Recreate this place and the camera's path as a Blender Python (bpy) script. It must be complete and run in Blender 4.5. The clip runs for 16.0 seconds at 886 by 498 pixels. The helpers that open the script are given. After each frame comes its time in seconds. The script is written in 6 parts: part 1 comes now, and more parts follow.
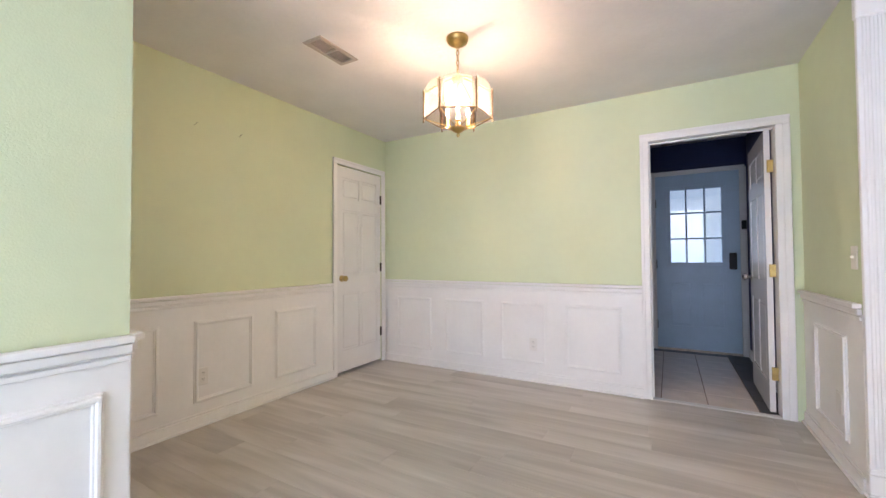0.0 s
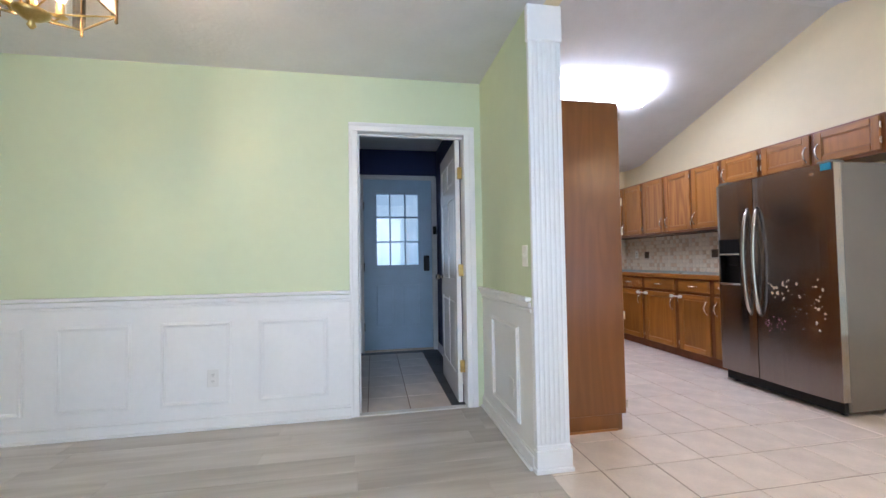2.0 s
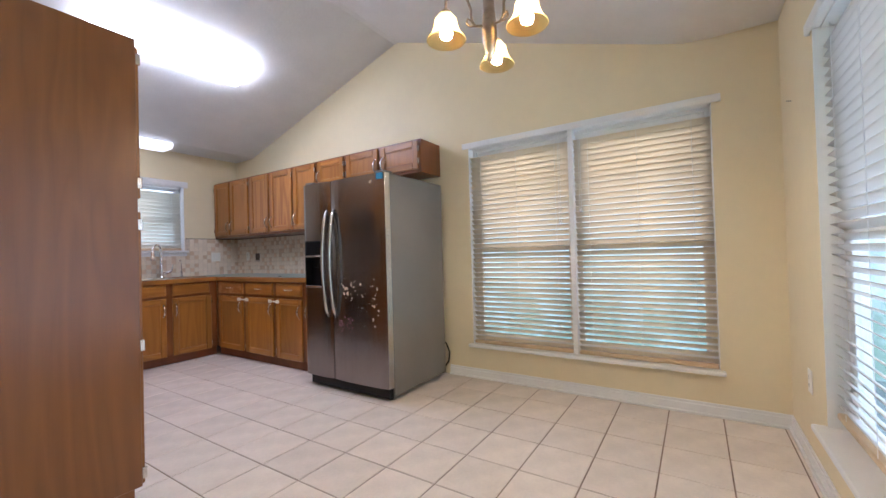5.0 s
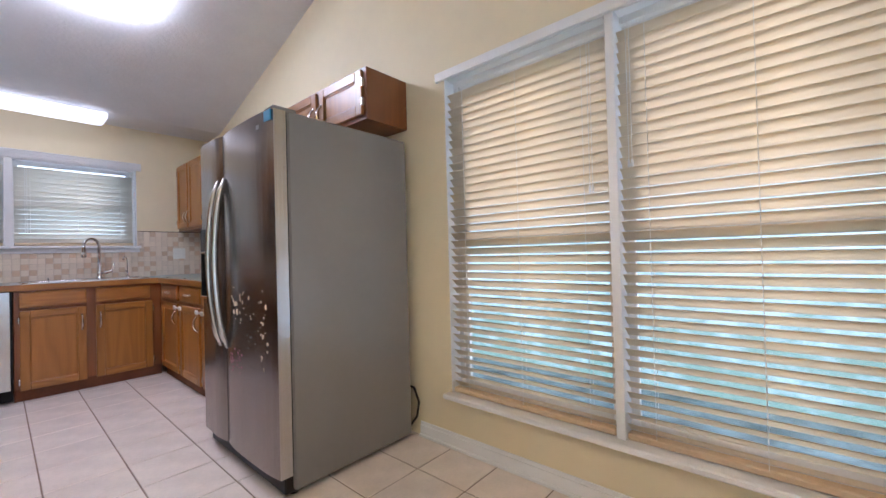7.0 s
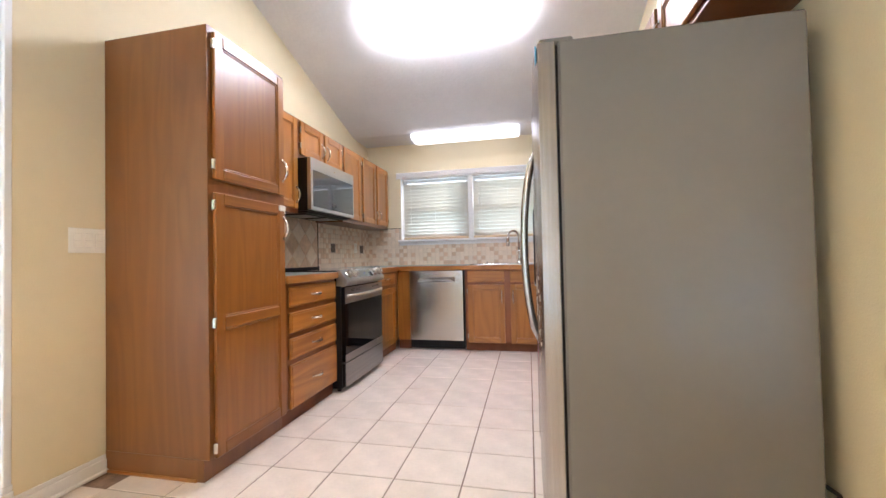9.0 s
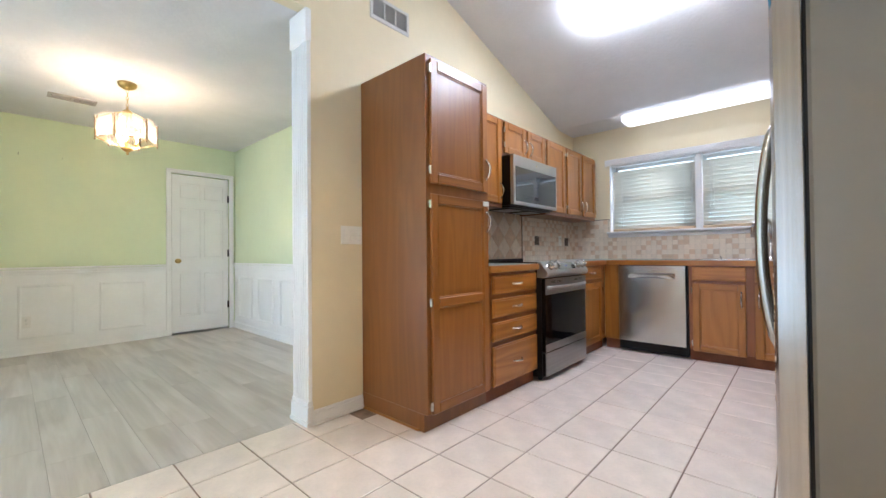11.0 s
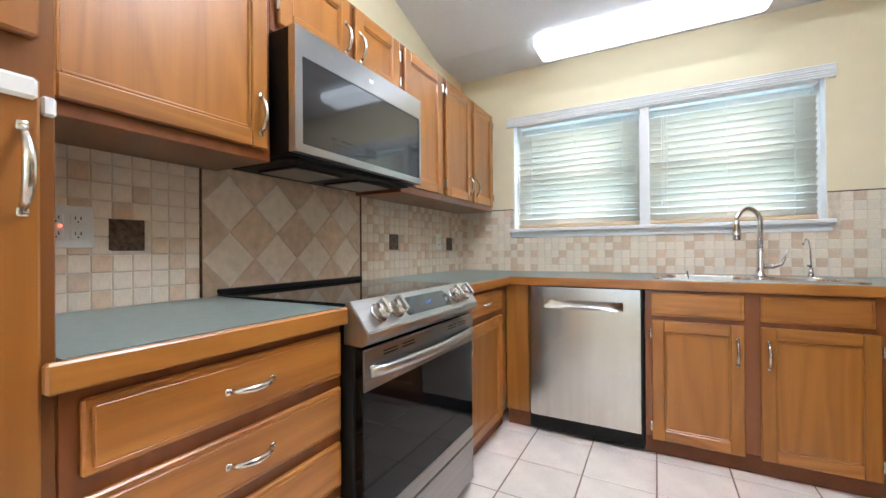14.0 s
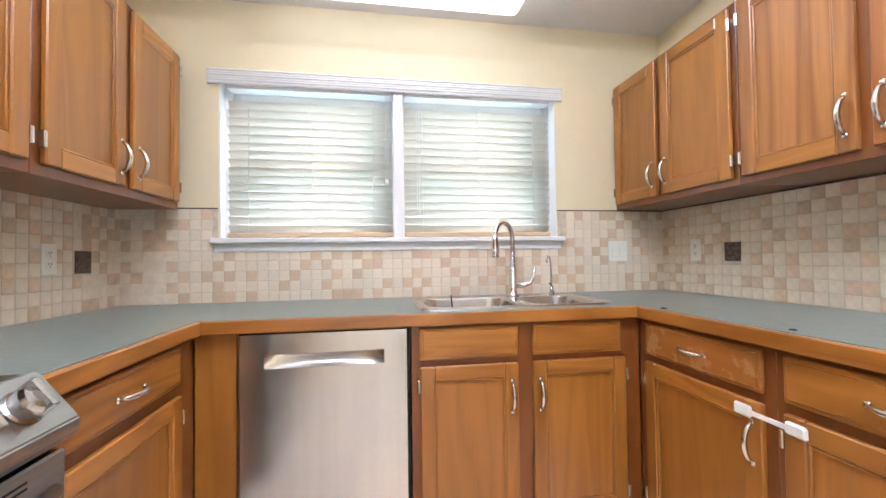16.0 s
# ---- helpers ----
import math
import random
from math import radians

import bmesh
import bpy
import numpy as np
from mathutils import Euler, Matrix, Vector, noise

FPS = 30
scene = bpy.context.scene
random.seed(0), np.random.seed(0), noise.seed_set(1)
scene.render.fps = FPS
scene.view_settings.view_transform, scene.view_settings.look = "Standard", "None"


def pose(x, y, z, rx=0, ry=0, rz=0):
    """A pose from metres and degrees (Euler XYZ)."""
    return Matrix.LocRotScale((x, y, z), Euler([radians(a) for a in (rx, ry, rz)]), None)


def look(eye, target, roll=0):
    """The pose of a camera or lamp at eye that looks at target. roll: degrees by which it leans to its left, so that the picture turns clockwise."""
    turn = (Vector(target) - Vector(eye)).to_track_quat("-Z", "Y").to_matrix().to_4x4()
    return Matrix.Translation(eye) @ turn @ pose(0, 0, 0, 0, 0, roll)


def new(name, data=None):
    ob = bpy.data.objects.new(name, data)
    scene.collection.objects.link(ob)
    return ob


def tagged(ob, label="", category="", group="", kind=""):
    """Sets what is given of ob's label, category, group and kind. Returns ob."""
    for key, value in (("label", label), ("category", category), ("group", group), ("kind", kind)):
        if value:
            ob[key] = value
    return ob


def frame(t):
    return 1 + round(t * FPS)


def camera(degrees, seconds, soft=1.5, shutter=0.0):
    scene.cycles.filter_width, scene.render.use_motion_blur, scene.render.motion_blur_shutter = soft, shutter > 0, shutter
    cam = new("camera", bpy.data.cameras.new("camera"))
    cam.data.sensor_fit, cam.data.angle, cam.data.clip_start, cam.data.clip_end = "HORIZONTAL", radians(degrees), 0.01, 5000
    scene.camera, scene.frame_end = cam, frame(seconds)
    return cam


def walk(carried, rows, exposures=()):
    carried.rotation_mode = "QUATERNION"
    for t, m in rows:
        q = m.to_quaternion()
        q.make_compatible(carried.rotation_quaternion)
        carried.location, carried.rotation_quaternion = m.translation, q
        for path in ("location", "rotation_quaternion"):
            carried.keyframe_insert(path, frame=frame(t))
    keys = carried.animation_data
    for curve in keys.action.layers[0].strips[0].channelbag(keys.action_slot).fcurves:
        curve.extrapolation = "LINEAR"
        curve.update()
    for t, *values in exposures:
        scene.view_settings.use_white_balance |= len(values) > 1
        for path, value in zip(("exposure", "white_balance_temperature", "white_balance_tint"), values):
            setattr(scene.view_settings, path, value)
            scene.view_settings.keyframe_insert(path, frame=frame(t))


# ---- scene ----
cam = camera(96.7, 16.0)
PATH = [
    (0, (0.793, 0.556, 1.122), (-0.201, 2.291, 1.168), -0.4),
    (0.5, (0.698, 0.718, 1.116), (-0.107, 2.548, 1.166), -0.5),
    (1, (0.673, 0.9, 1.115), (0.18, 2.838, 1.167), -0.6),
    (1.5, (0.715, 1.074, 1.095), (0.625, 3.071, 1.155), -0.7),
    (2, (0.767, 1.201, 1.09), (1.118, 3.169, 1.15), -0.9),
    (2.5, (0.824, 1.306, 1.106), (1.659, 3.122, 1.165), -1.2),
    (3, (0.886, 1.313, 1.113), (2.124, 2.883, 1.173), -1.3),
    (3.5, (0.955, 1.307, 1.116), (2.448, 2.636, 1.167), -1.5),
    (4, (1.077, 1.314, 1.098), (2.684, 2.503, 1.142), -1.6),
    (4.5, (1.32, 1.334, 1.099), (2.966, 2.469, 1.133), -1.7),
    (5, (1.601, 1.405, 1.093), (3.284, 2.485, 1.12), -1.6),
    (7.5, (3.345, 1.779, 1.044), (4.643, 3.3, 1.077), -1.6),
    (8, (3.596, 1.925, 1.007), (4.402, 3.754, 1.074), -1.4),
    (8.5, (3.745, 2.024, 1.011), (3.909, 4.016, 1.06), -1.4),
    (9, (3.78, 1.973, 1.0), (3.357, 3.928, 1.042), -1.2),
    (9.5, (3.897, 1.874, 1.003), (2.942, 3.63, 1.044), -0.9),
    (10, (3.995, 1.799, 0.986), (2.666, 3.293, 1.027), -0.9),
    (12.5, (3.498, 2.731, 1.015), (2.155, 4.213, 1.027), -0.4),
    (13, (3.397, 3.096, 1.039), (2.17, 4.676, 1.053), -0.5),
    (13.5, (3.294, 3.469, 1.071), (2.176, 5.126, 1.072), -0.5),
    (14, (3.162, 3.834, 1.07), (2.211, 5.594, 1.076), -0.4),
    (14.5, (3.06, 4.162, 1.098), (2.333, 6.025, 1.098), -0.5),
    (15, (2.993, 4.424, 1.114), (2.586, 6.382, 1.137), -0.4),
    (15.5, (2.961, 4.601, 1.119), (2.938, 6.6, 1.16), -0.5),
    (16, (2.992, 4.648, 1.115), (3.312, 6.622, 1.161), -0.8),
]

EXPOSURES = [(0, 1.08, 5850, 29), (0.6, 1.2, 5800, 28), (1, 1.08, 5650, 22), (1.5, 1.06, 5500, 20), (2.2, 1.02, 5300, 20), (3, 0.97, 5350, 22), (4, 0.9, 5500, 21), (5, 0.92, 5350, 20), (7.5, 0.97, 5300, 23), (9, 1.52, 5800, 18), (9.5, 1.4, 5600, 16), (10, 1.3, 5450, 15), (12.5, 1.33, 5300, 10), (14, 1.8, 5400, 7), (16, 1.98, 5600, 14)]
walk(cam, [(t, look(eye, target, roll)) for t, eye, target, roll in PATH], EXPOSURES)

# ---- world and sun ----
world = bpy.data.worlds.new("world")
scene.world = world
world.use_nodes = True
wn = world.node_tree.nodes
sky = wn.new("ShaderNodeTexSky")
sky.sky_type, sky.sun_disc = "NISHITA", False
sky.sun_elevation, sky.sun_rotation = radians(35), radians(66)
wn["Background"].inputs["Strength"].default_value = 0.15
world.node_tree.links.new(sky.outputs["Color"], wn["Background"].inputs["Color"])
sun = new("sun", bpy.data.lights.new("sun", "SUN"))
sun.data.energy, sun.data.angle, sun.data.color = 2.2, radians(20), (1.0, 0.95, 0.88)
sun.matrix_world = look((0, 0, 13), (-17, -7.5, 0))

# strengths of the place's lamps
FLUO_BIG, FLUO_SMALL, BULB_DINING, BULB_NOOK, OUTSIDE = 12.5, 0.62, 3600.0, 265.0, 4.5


# ---- materials ----
def material(name, colour, rough=0.5, metal=0.0, vary=0.06, scale=6.0, bump=0.0, bump_scale=120.0, stretch=(1, 1, 1), coat=0.0, per_object=0.0, second=None, spec=0.5):
    """A principled surface: two scales of noise in colour, a fine relief, and a shift for each object."""
    m = bpy.data.materials.new(name)
    m.use_nodes = True
    nt = m.node_tree
    b = nt.nodes["Principled BSDF"]
    b.inputs["Roughness"].default_value, b.inputs["Metallic"].default_value = rough, metal
    b.inputs["Coat Weight"].default_value = coat
    b.inputs["Specular IOR Level"].default_value = spec
    b.inputs["Coat Roughness"].default_value = 0.12
    tc = nt.nodes.new("ShaderNodeTexCoord")
    mp = nt.nodes.new("ShaderNodeMapping")
    mp.inputs["Scale"].default_value = stretch
    nt.links.new(tc.outputs["Object"], mp.inputs["Vector"])
    n1, n2 = nt.nodes.new("ShaderNodeTexNoise"), nt.nodes.new("ShaderNodeTexNoise")
    n1.inputs["Scale"].default_value, n1.inputs["Detail"].default_value = scale, 5
    n2.inputs["Scale"].default_value, n2.inputs["Detail"].default_value = scale * 9, 3
    for n in (n1, n2):
        nt.links.new(mp.outputs["Vector"], n.inputs["Vector"])
    add = nt.nodes.new("ShaderNodeMath")
    add.operation = "MULTIPLY_ADD"
    add.inputs[1].default_value = 0.35
    nt.links.new(n2.outputs["Fac"], add.inputs[0])
    nt.links.new(n1.outputs["Fac"], add.inputs[2])
    ramp = nt.nodes.new("ShaderNodeValToRGB")
    lo = second if second else tuple(max(0.0, c * (1 - 2.2 * vary)) for c in colour)
    hi = tuple(min(1.0, c * (1 + 1.2 * vary)) for c in colour)
    ramp.color_ramp.elements[0].position, ramp.color_ramp.elements[1].position = 0.42, 0.86
    ramp.color_ramp.elements[0].color, ramp.color_ramp.elements[1].color = (*lo, 1), (*hi, 1)
    nt.links.new(add.outputs[0], ramp.inputs["Fac"])
    out = ramp.outputs["Color"]
    if per_object:
        info, hsv, mr = nt.nodes.new("ShaderNodeObjectInfo"), nt.nodes.new("ShaderNodeHueSaturation"), nt.nodes.new("ShaderNodeMapRange")
        mr.inputs["To Min"].default_value, mr.inputs["To Max"].default_value = 1 - per_object, 1 + per_object
        nt.links.new(info.outputs["Random"], mr.inputs["Value"])
        nt.links.new(mr.outputs["Result"], hsv.inputs["Value"])
        nt.links.new(out, hsv.inputs["Color"])
        out = hsv.outputs["Color"]
    nt.links.new(out, b.inputs["Base Color"])
    if bump:
        n3, bp = nt.nodes.new("ShaderNodeTexNoise"), nt.nodes.new("ShaderNodeBump")
        n3.inputs["Scale"].default_value, n3.inputs["Detail"].default_value = bump_scale, 4
        bp.inputs["Strength"].default_value, bp.inputs["Distance"].default_value = bump, 0.004
        nt.links.new(mp.outputs["Vector"], n3.inputs["Vector"])
        nt.links.new(n3.outputs["Fac"], bp.inputs["Height"])
        nt.links.new(bp.outputs["Normal"], b.inputs["Normal"])
    return m


def oak(name, light, dark, axis=2, rough=0.35, coat=0.42):
    """Stained oak: long pores and cathedral figure along one axis."""
    m = bpy.data.materials.new(name)
    m.use_nodes = True
    nt = m.node_tree
    b = nt.nodes["Principled BSDF"]
    b.inputs["Roughness"].default_value, b.inputs["Coat Weight"].default_value, b.inputs["Coat Roughness"].default_value = rough, coat, 0.3
    tc, info = nt.nodes.new("ShaderNodeTexCoord"), nt.nodes.new("ShaderNodeObjectInfo")
    shift = nt.nodes.new("ShaderNodeVectorMath")
    shift.operation = "MULTIPLY_ADD"
    shift.inputs[1].default_value = (1, 1, 1)
    scl = nt.nodes.new("ShaderNodeVectorMath")
    scl.operation = "SCALE"
    scl.inputs[0].default_value = (7.3, 3.1, 5.7)
    nt.links.new(info.outputs["Random"], scl.inputs["Scale"])
    nt.links.new(tc.outputs["Object"], shift.inputs[0])
    nt.links.new(scl.outputs["Vector"], shift.inputs[2])

    def mapped(across, along):
        mp = nt.nodes.new("ShaderNodeMapping")
        mp.inputs["Scale"].default_value = [along if i == axis else across for i in range(3)]
        nt.links.new(shift.outputs["Vector"], mp.inputs["Vector"])
        return mp.outputs["Vector"]

    fig = nt.nodes.new("ShaderNodeTexNoise")
    fig.inputs["Scale"].default_value, fig.inputs["Detail"].default_value, fig.inputs["Distortion"].default_value = 1.0, 2, 0.6
    nt.links.new(mapped(5.0, 0.55), fig.inputs["Vector"])
    rings = nt.nodes.new("ShaderNodeMath")
    rings.operation = "MULTIPLY"
    rings.inputs[1].default_value = 7.0
    frac = nt.nodes.new("ShaderNodeMath")
    frac.operation = "PINGPONG"
    frac.inputs[1].default_value = 0.5
    nt.links.new(fig.outputs["Fac"], rings.inputs[0])
    nt.links.new(rings.outputs[0], frac.inputs[0])
    pore = nt.nodes.new("ShaderNodeTexNoise")
    pore.inputs["Scale"].default_value, pore.inputs["Detail"].default_value = 1.0, 4
    nt.links.new(mapped(150.0, 5.0), pore.inputs["Vector"])
    mix = nt.nodes.new("ShaderNodeMath")
    mix.operation = "MULTIPLY_ADD"
    mix.inputs[1].default_value = 0.5
    weak = nt.nodes.new("ShaderNodeMath")
    weak.operation = "MULTIPLY"
    weak.inputs[1].default_value = 0.22
    nt.links.new(pore.outputs["Fac"], weak.inputs[0])
    nt.links.new(frac.outputs[0], mix.inputs[0])
    nt.links.new(weak.outputs[0], mix.inputs[2])
    ramp = nt.nodes.new("ShaderNodeValToRGB")
    ramp.color_ramp.elements[0].position, ramp.color_ramp.elements[1].position = 0.07, 0.36
    ramp.color_ramp.elements[0].color, ramp.color_ramp.elements[1].color = (*dark, 1), (*light, 1)
    nt.links.new(mix.outputs[0], ramp.inputs["Fac"])
    hsv, mr = nt.nodes.new("ShaderNodeHueSaturation"), nt.nodes.new("ShaderNodeMapRange")
    mr.inputs["To Min"].default_value, mr.inputs["To Max"].default_value = 0.88, 1.1
    nt.links.new(info.outputs["Random"], mr.inputs["Value"])
    nt.links.new(mr.outputs["Result"], hsv.inputs["Value"])
    nt.links.new(ramp.outputs["Color"], hsv.inputs["Color"])
    nt.links.new(hsv.outputs["Color"], b.inputs["Base Color"])
    bp = nt.nodes.new("ShaderNodeBump")
    bp.inputs["Strength"].default_value, bp.inputs["Distance"].default_value = 0.12, 0.002
    nt.links.new(pore.outputs["Fac"], bp.inputs["Height"])
    nt.links.new(bp.outputs["Normal"], b.inputs["Normal"])
    return m


def rubbed(m, bare, scale=14.0, low=0.54, high=0.60):
    """Varnish rubbed off in ragged patches, showing paler wood."""
    nt = m.node_tree
    b = nt.nodes["Principled BSDF"]
    old = b.inputs["Base Color"].links[0].from_socket
    tc, n = nt.nodes.new("ShaderNodeTexCoord"), nt.nodes.new("ShaderNodeTexNoise")
    n.inputs["Scale"].default_value, n.inputs["Detail"].default_value, n.inputs["Roughness"].default_value = scale, 7, 0.65
    nt.links.new(tc.outputs["Object"], n.inputs["Vector"])
    mask, mix = nt.nodes.new("ShaderNodeMapRange"), nt.nodes.new("ShaderNodeMix")
    mask.inputs["From Min"].default_value, mask.inputs["From Max"].default_value = low, high
    mask.inputs["To Max"].default_value = 0.7
    nt.links.new(n.outputs["Fac"], mask.inputs["Value"])
    mix.data_type = "RGBA"
    mix.inputs["B"].default_value = (*bare, 1)
    nt.links.new(mask.outputs["Result"], mix.inputs["Factor"])
    nt.links.new(old, mix.inputs["A"])
    nt.links.new(mix.outputs["Result"], b.inputs["Base Color"])
    return m


def glow(name, colour, strength, base=(0.9, 0.9, 0.9)):
    m = bpy.data.materials.new(name)
    m.use_nodes = True
    b = m.node_tree.nodes["Principled BSDF"]
    b.inputs["Base Color"].default_value, b.inputs["Roughness"].default_value = (*base, 1), 0.4
    b.inputs["Emission Color"].default_value, b.inputs["Emission Strength"].default_value = (*colour, 1), strength
    return m


def pane_glass(name, tint=(1, 1, 1), gloss=0.08, milk=0.0, milk_colour=(0.95, 0.93, 0.9)):
    """Thin clear glass: light goes straight through, with a weak mirror image, and some milk where it is frosted."""
    m = bpy.data.materials.new(name)
    m.use_nodes = True
    nt = m.node_tree
    nt.nodes.remove(nt.nodes["Principled BSDF"])
    tr, gl, mx = nt.nodes.new("ShaderNodeBsdfTransparent"), nt.nodes.new("ShaderNodeBsdfGlossy"), nt.nodes.new("ShaderNodeMixShader")
    tr.inputs["Color"].default_value, gl.inputs["Roughness"].default_value = (*tint, 1), 0.03
    mx.inputs["Fac"].default_value = gloss
    nt.links.new(tr.outputs[0], mx.inputs[1])
    nt.links.new(gl.outputs[0], mx.inputs[2])
    last = mx
    if milk:
        tl, m2 = nt.nodes.new("ShaderNodeBsdfTranslucent"), nt.nodes.new("ShaderNodeMixShader")
        tl.inputs["Color"].default_value = (*milk_colour, 1)
        m2.inputs["Fac"].default_value = milk
        nt.links.new(mx.outputs[0], m2.inputs[1])
        nt.links.new(tl.outputs[0], m2.inputs[2])
        last = m2
    nt.links.new(last.outputs[0], nt.nodes["Material Output"].inputs["Surface"])
    return m


def slat_material(name, colour, through_part):
    m = bpy.data.materials.new(name)
    m.use_nodes = True
    nt = m.node_tree
    b = nt.nodes["Principled BSDF"]
    b.inputs["Base Color"].default_value, b.inputs["Roughness"].default_value = (*colour, 1), 0.45
    tc, n = nt.nodes.new("ShaderNodeTexCoord"), nt.nodes.new("ShaderNodeTexNoise")
    n.inputs["Scale"].default_value = 3.0
    ramp = nt.nodes.new("ShaderNodeValToRGB")
    ramp.color_ramp.elements[0].color, ramp.color_ramp.elements[1].color = (*(c * 0.86 for c in colour), 1), (*colour, 1)
    nt.links.new(tc.outputs["Object"], n.inputs["Vector"])
    nt.links.new(n.outputs["Fac"], ramp.inputs["Fac"])
    nt.links.new(ramp.outputs["Color"], b.inputs["Base Color"])
    tl, mx = nt.nodes.new("ShaderNodeBsdfTranslucent"), nt.nodes.new("ShaderNodeMixShader")
    nt.links.new(ramp.outputs["Color"], tl.inputs["Color"])
    mx.inputs["Fac"].default_value = through_part
    nt.links.new(b.outputs[0], mx.inputs[1])
    nt.links.new(tl.outputs[0], mx.inputs[2])
    nt.links.new(mx.outputs[0], nt.nodes["Material Output"].inputs["Surface"])
    return m


def backdrop_material(name, strength, low, mid, high, scale=3.0):
    """A garden seen far off: leaf clumps below, bright sky through branches above."""
    m = bpy.data.materials.new(name)
    m.use_nodes = True
    nt = m.node_tree
    nt.nodes.remove(nt.nodes["Principled BSDF"])
    em, tc = nt.nodes.new("ShaderNodeEmission"), nt.nodes.new("ShaderNodeTexCoord")
    em.inputs["Strength"].default_value = strength
    sep, n = nt.nodes.new("ShaderNodeSeparateXYZ"), nt.nodes.new("ShaderNodeTexNoise")
    n.inputs["Scale"].default_value, n.inputs["Detail"].default_value, n.inputs["Roughness"].default_value = scale, 8, 0.7
    nt.links.new(tc.outputs["Object"], n.inputs["Vector"])
    nt.links.new(tc.outputs["Object"], sep.inputs[0])
    h = nt.nodes.new("ShaderNodeMath")
    h.operation = "MULTIPLY_ADD"
    h.inputs[1].default_value, h.inputs[2].default_value = 0.22, -0.25
    nt.links.new(sep.outputs["Z"], h.inputs[0])
    s = nt.nodes.new("ShaderNodeMath")
    s.operation = "ADD"
    nt.links.new(h.outputs[0], s.inputs[0])
    nt.links.new(n.outputs["Fac"], s.inputs[1])
    ramp = nt.nodes.new("ShaderNodeValToRGB")
    e = ramp.color_ramp.elements
    e[0].position, e[0].color = 0.22, (*low, 1)
    e[1].position, e[1].color = 0.85, (*high, 1)
    k = e.new(0.5)
    k.color = (*mid, 1)
    nt.links.new(s.outputs[0], ramp.inputs["Fac"])
    nt.links.new(ramp.outputs["Color"], em.inputs["Color"])
    nt.links.new(em.outputs[0], nt.nodes["Material Output"].inputs["Surface"])
    return m


def plank_material(name):
    """Grey-brown vinyl plank: long pale and dark streaks, fine grain, each board a little apart."""
    m = material(name, (0.56, 0.51, 0.46), 0.3)
    nt = m.node_tree
    b = nt.nodes["Principled BSDF"]
    tc, info = nt.nodes.new("ShaderNodeTexCoord"), nt.nodes.new("ShaderNodeObjectInfo")
    far = nt.nodes.new("ShaderNodeVectorMath")
    far.operation = "SCALE"
    far.inputs[0].default_value = (9.1, 4.3, 2.7)
    nt.links.new(info.outputs["Random"], far.inputs["Scale"])
    at = nt.nodes.new("ShaderNodeVectorMath")
    nt.links.new(tc.outputs["Object"], at.inputs[0])
    nt.links.new(far.outputs["Vector"], at.inputs[1])
    facs = []
    for stretch, detail, warp in (((0.7, 6.0, 1.0), 6, 0.9), ((2.0, 48.0, 1.0), 4, 0.3)):
        mp, n = nt.nodes.new("ShaderNodeMapping"), nt.nodes.new("ShaderNodeTexNoise")
        mp.inputs["Scale"].default_value = stretch
        n.inputs["Scale"].default_value, n.inputs["Detail"].default_value, n.inputs["Distortion"].default_value = 1.0, detail, warp
        nt.links.new(at.outputs["Vector"], mp.inputs["Vector"])
        nt.links.new(mp.outputs["Vector"], n.inputs["Vector"])
        facs.append(n.outputs["Fac"])
    mix = nt.nodes.new("ShaderNodeMath")
    mix.operation, mix.inputs[1].default_value = "MULTIPLY_ADD", 0.22
    nt.links.new(facs[1], mix.inputs[0])
    nt.links.new(facs[0], mix.inputs[2])
    ramp = nt.nodes.new("ShaderNodeValToRGB")
    e = ramp.color_ramp.elements
    e[0].position, e[0].color = 0.46, (0.44, 0.40, 0.355, 1)
    e[1].position, e[1].color = 0.86, (0.66, 0.62, 0.575, 1)
    e.new(0.63).color = (0.545, 0.503, 0.455, 1)
    nt.links.new(mix.outputs[0], ramp.inputs["Fac"])
    hsv, mr = nt.nodes.new("ShaderNodeHueSaturation"), nt.nodes.new("ShaderNodeMapRange")
    mr.inputs["To Min"].default_value, mr.inputs["To Max"].default_value = 0.97, 1.03
    nt.links.new(info.outputs["Random"], mr.inputs["Value"])
    nt.links.new(mr.outputs["Result"], hsv.inputs["Value"])
    nt.links.new(ramp.outputs["Color"], hsv.inputs["Color"])
    nt.links.new(hsv.outputs["Color"], b.inputs["Base Color"])
    return m


GREEN = material("green_wall_paint", (0.66, 0.73, 0.50), 0.6, vary=0.02, scale=1.6, bump=0.25, bump_scale=180)
YELLOW = material("yellow_wall_paint", (0.82, 0.72, 0.49), 0.6, vary=0.02, scale=1.6, bump=0.25, bump_scale=180)
NAVY = material("navy_wall_paint", (0.012, 0.024, 0.10), 0.6, vary=0.08, scale=2, bump=0.2, bump_scale=180)
WHITE = material("white_trim_paint", (0.86, 0.86, 0.85), 0.38, vary=0.02, scale=3, bump=0.08, bump_scale=60)
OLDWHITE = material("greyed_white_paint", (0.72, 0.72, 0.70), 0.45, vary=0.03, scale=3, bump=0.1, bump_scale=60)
CEILING = material("textured_ceiling_paint", (0.75, 0.74, 0.735), 0.8, vary=0.02, scale=4, bump=0.6, bump_scale=38)
DOORWHITE = material("white_door_paint", (0.84, 0.84, 0.83), 0.24, vary=0.015, scale=4, bump=0.05, bump_scale=50)
PLANK = plank_material("grey_vinyl_plank")
TILE = material("pale_floor_tile", (0.86, 0.77, 0.69), 0.2, vary=0.05, scale=7, bump=0.06, bump_scale=30, per_object=0.04)
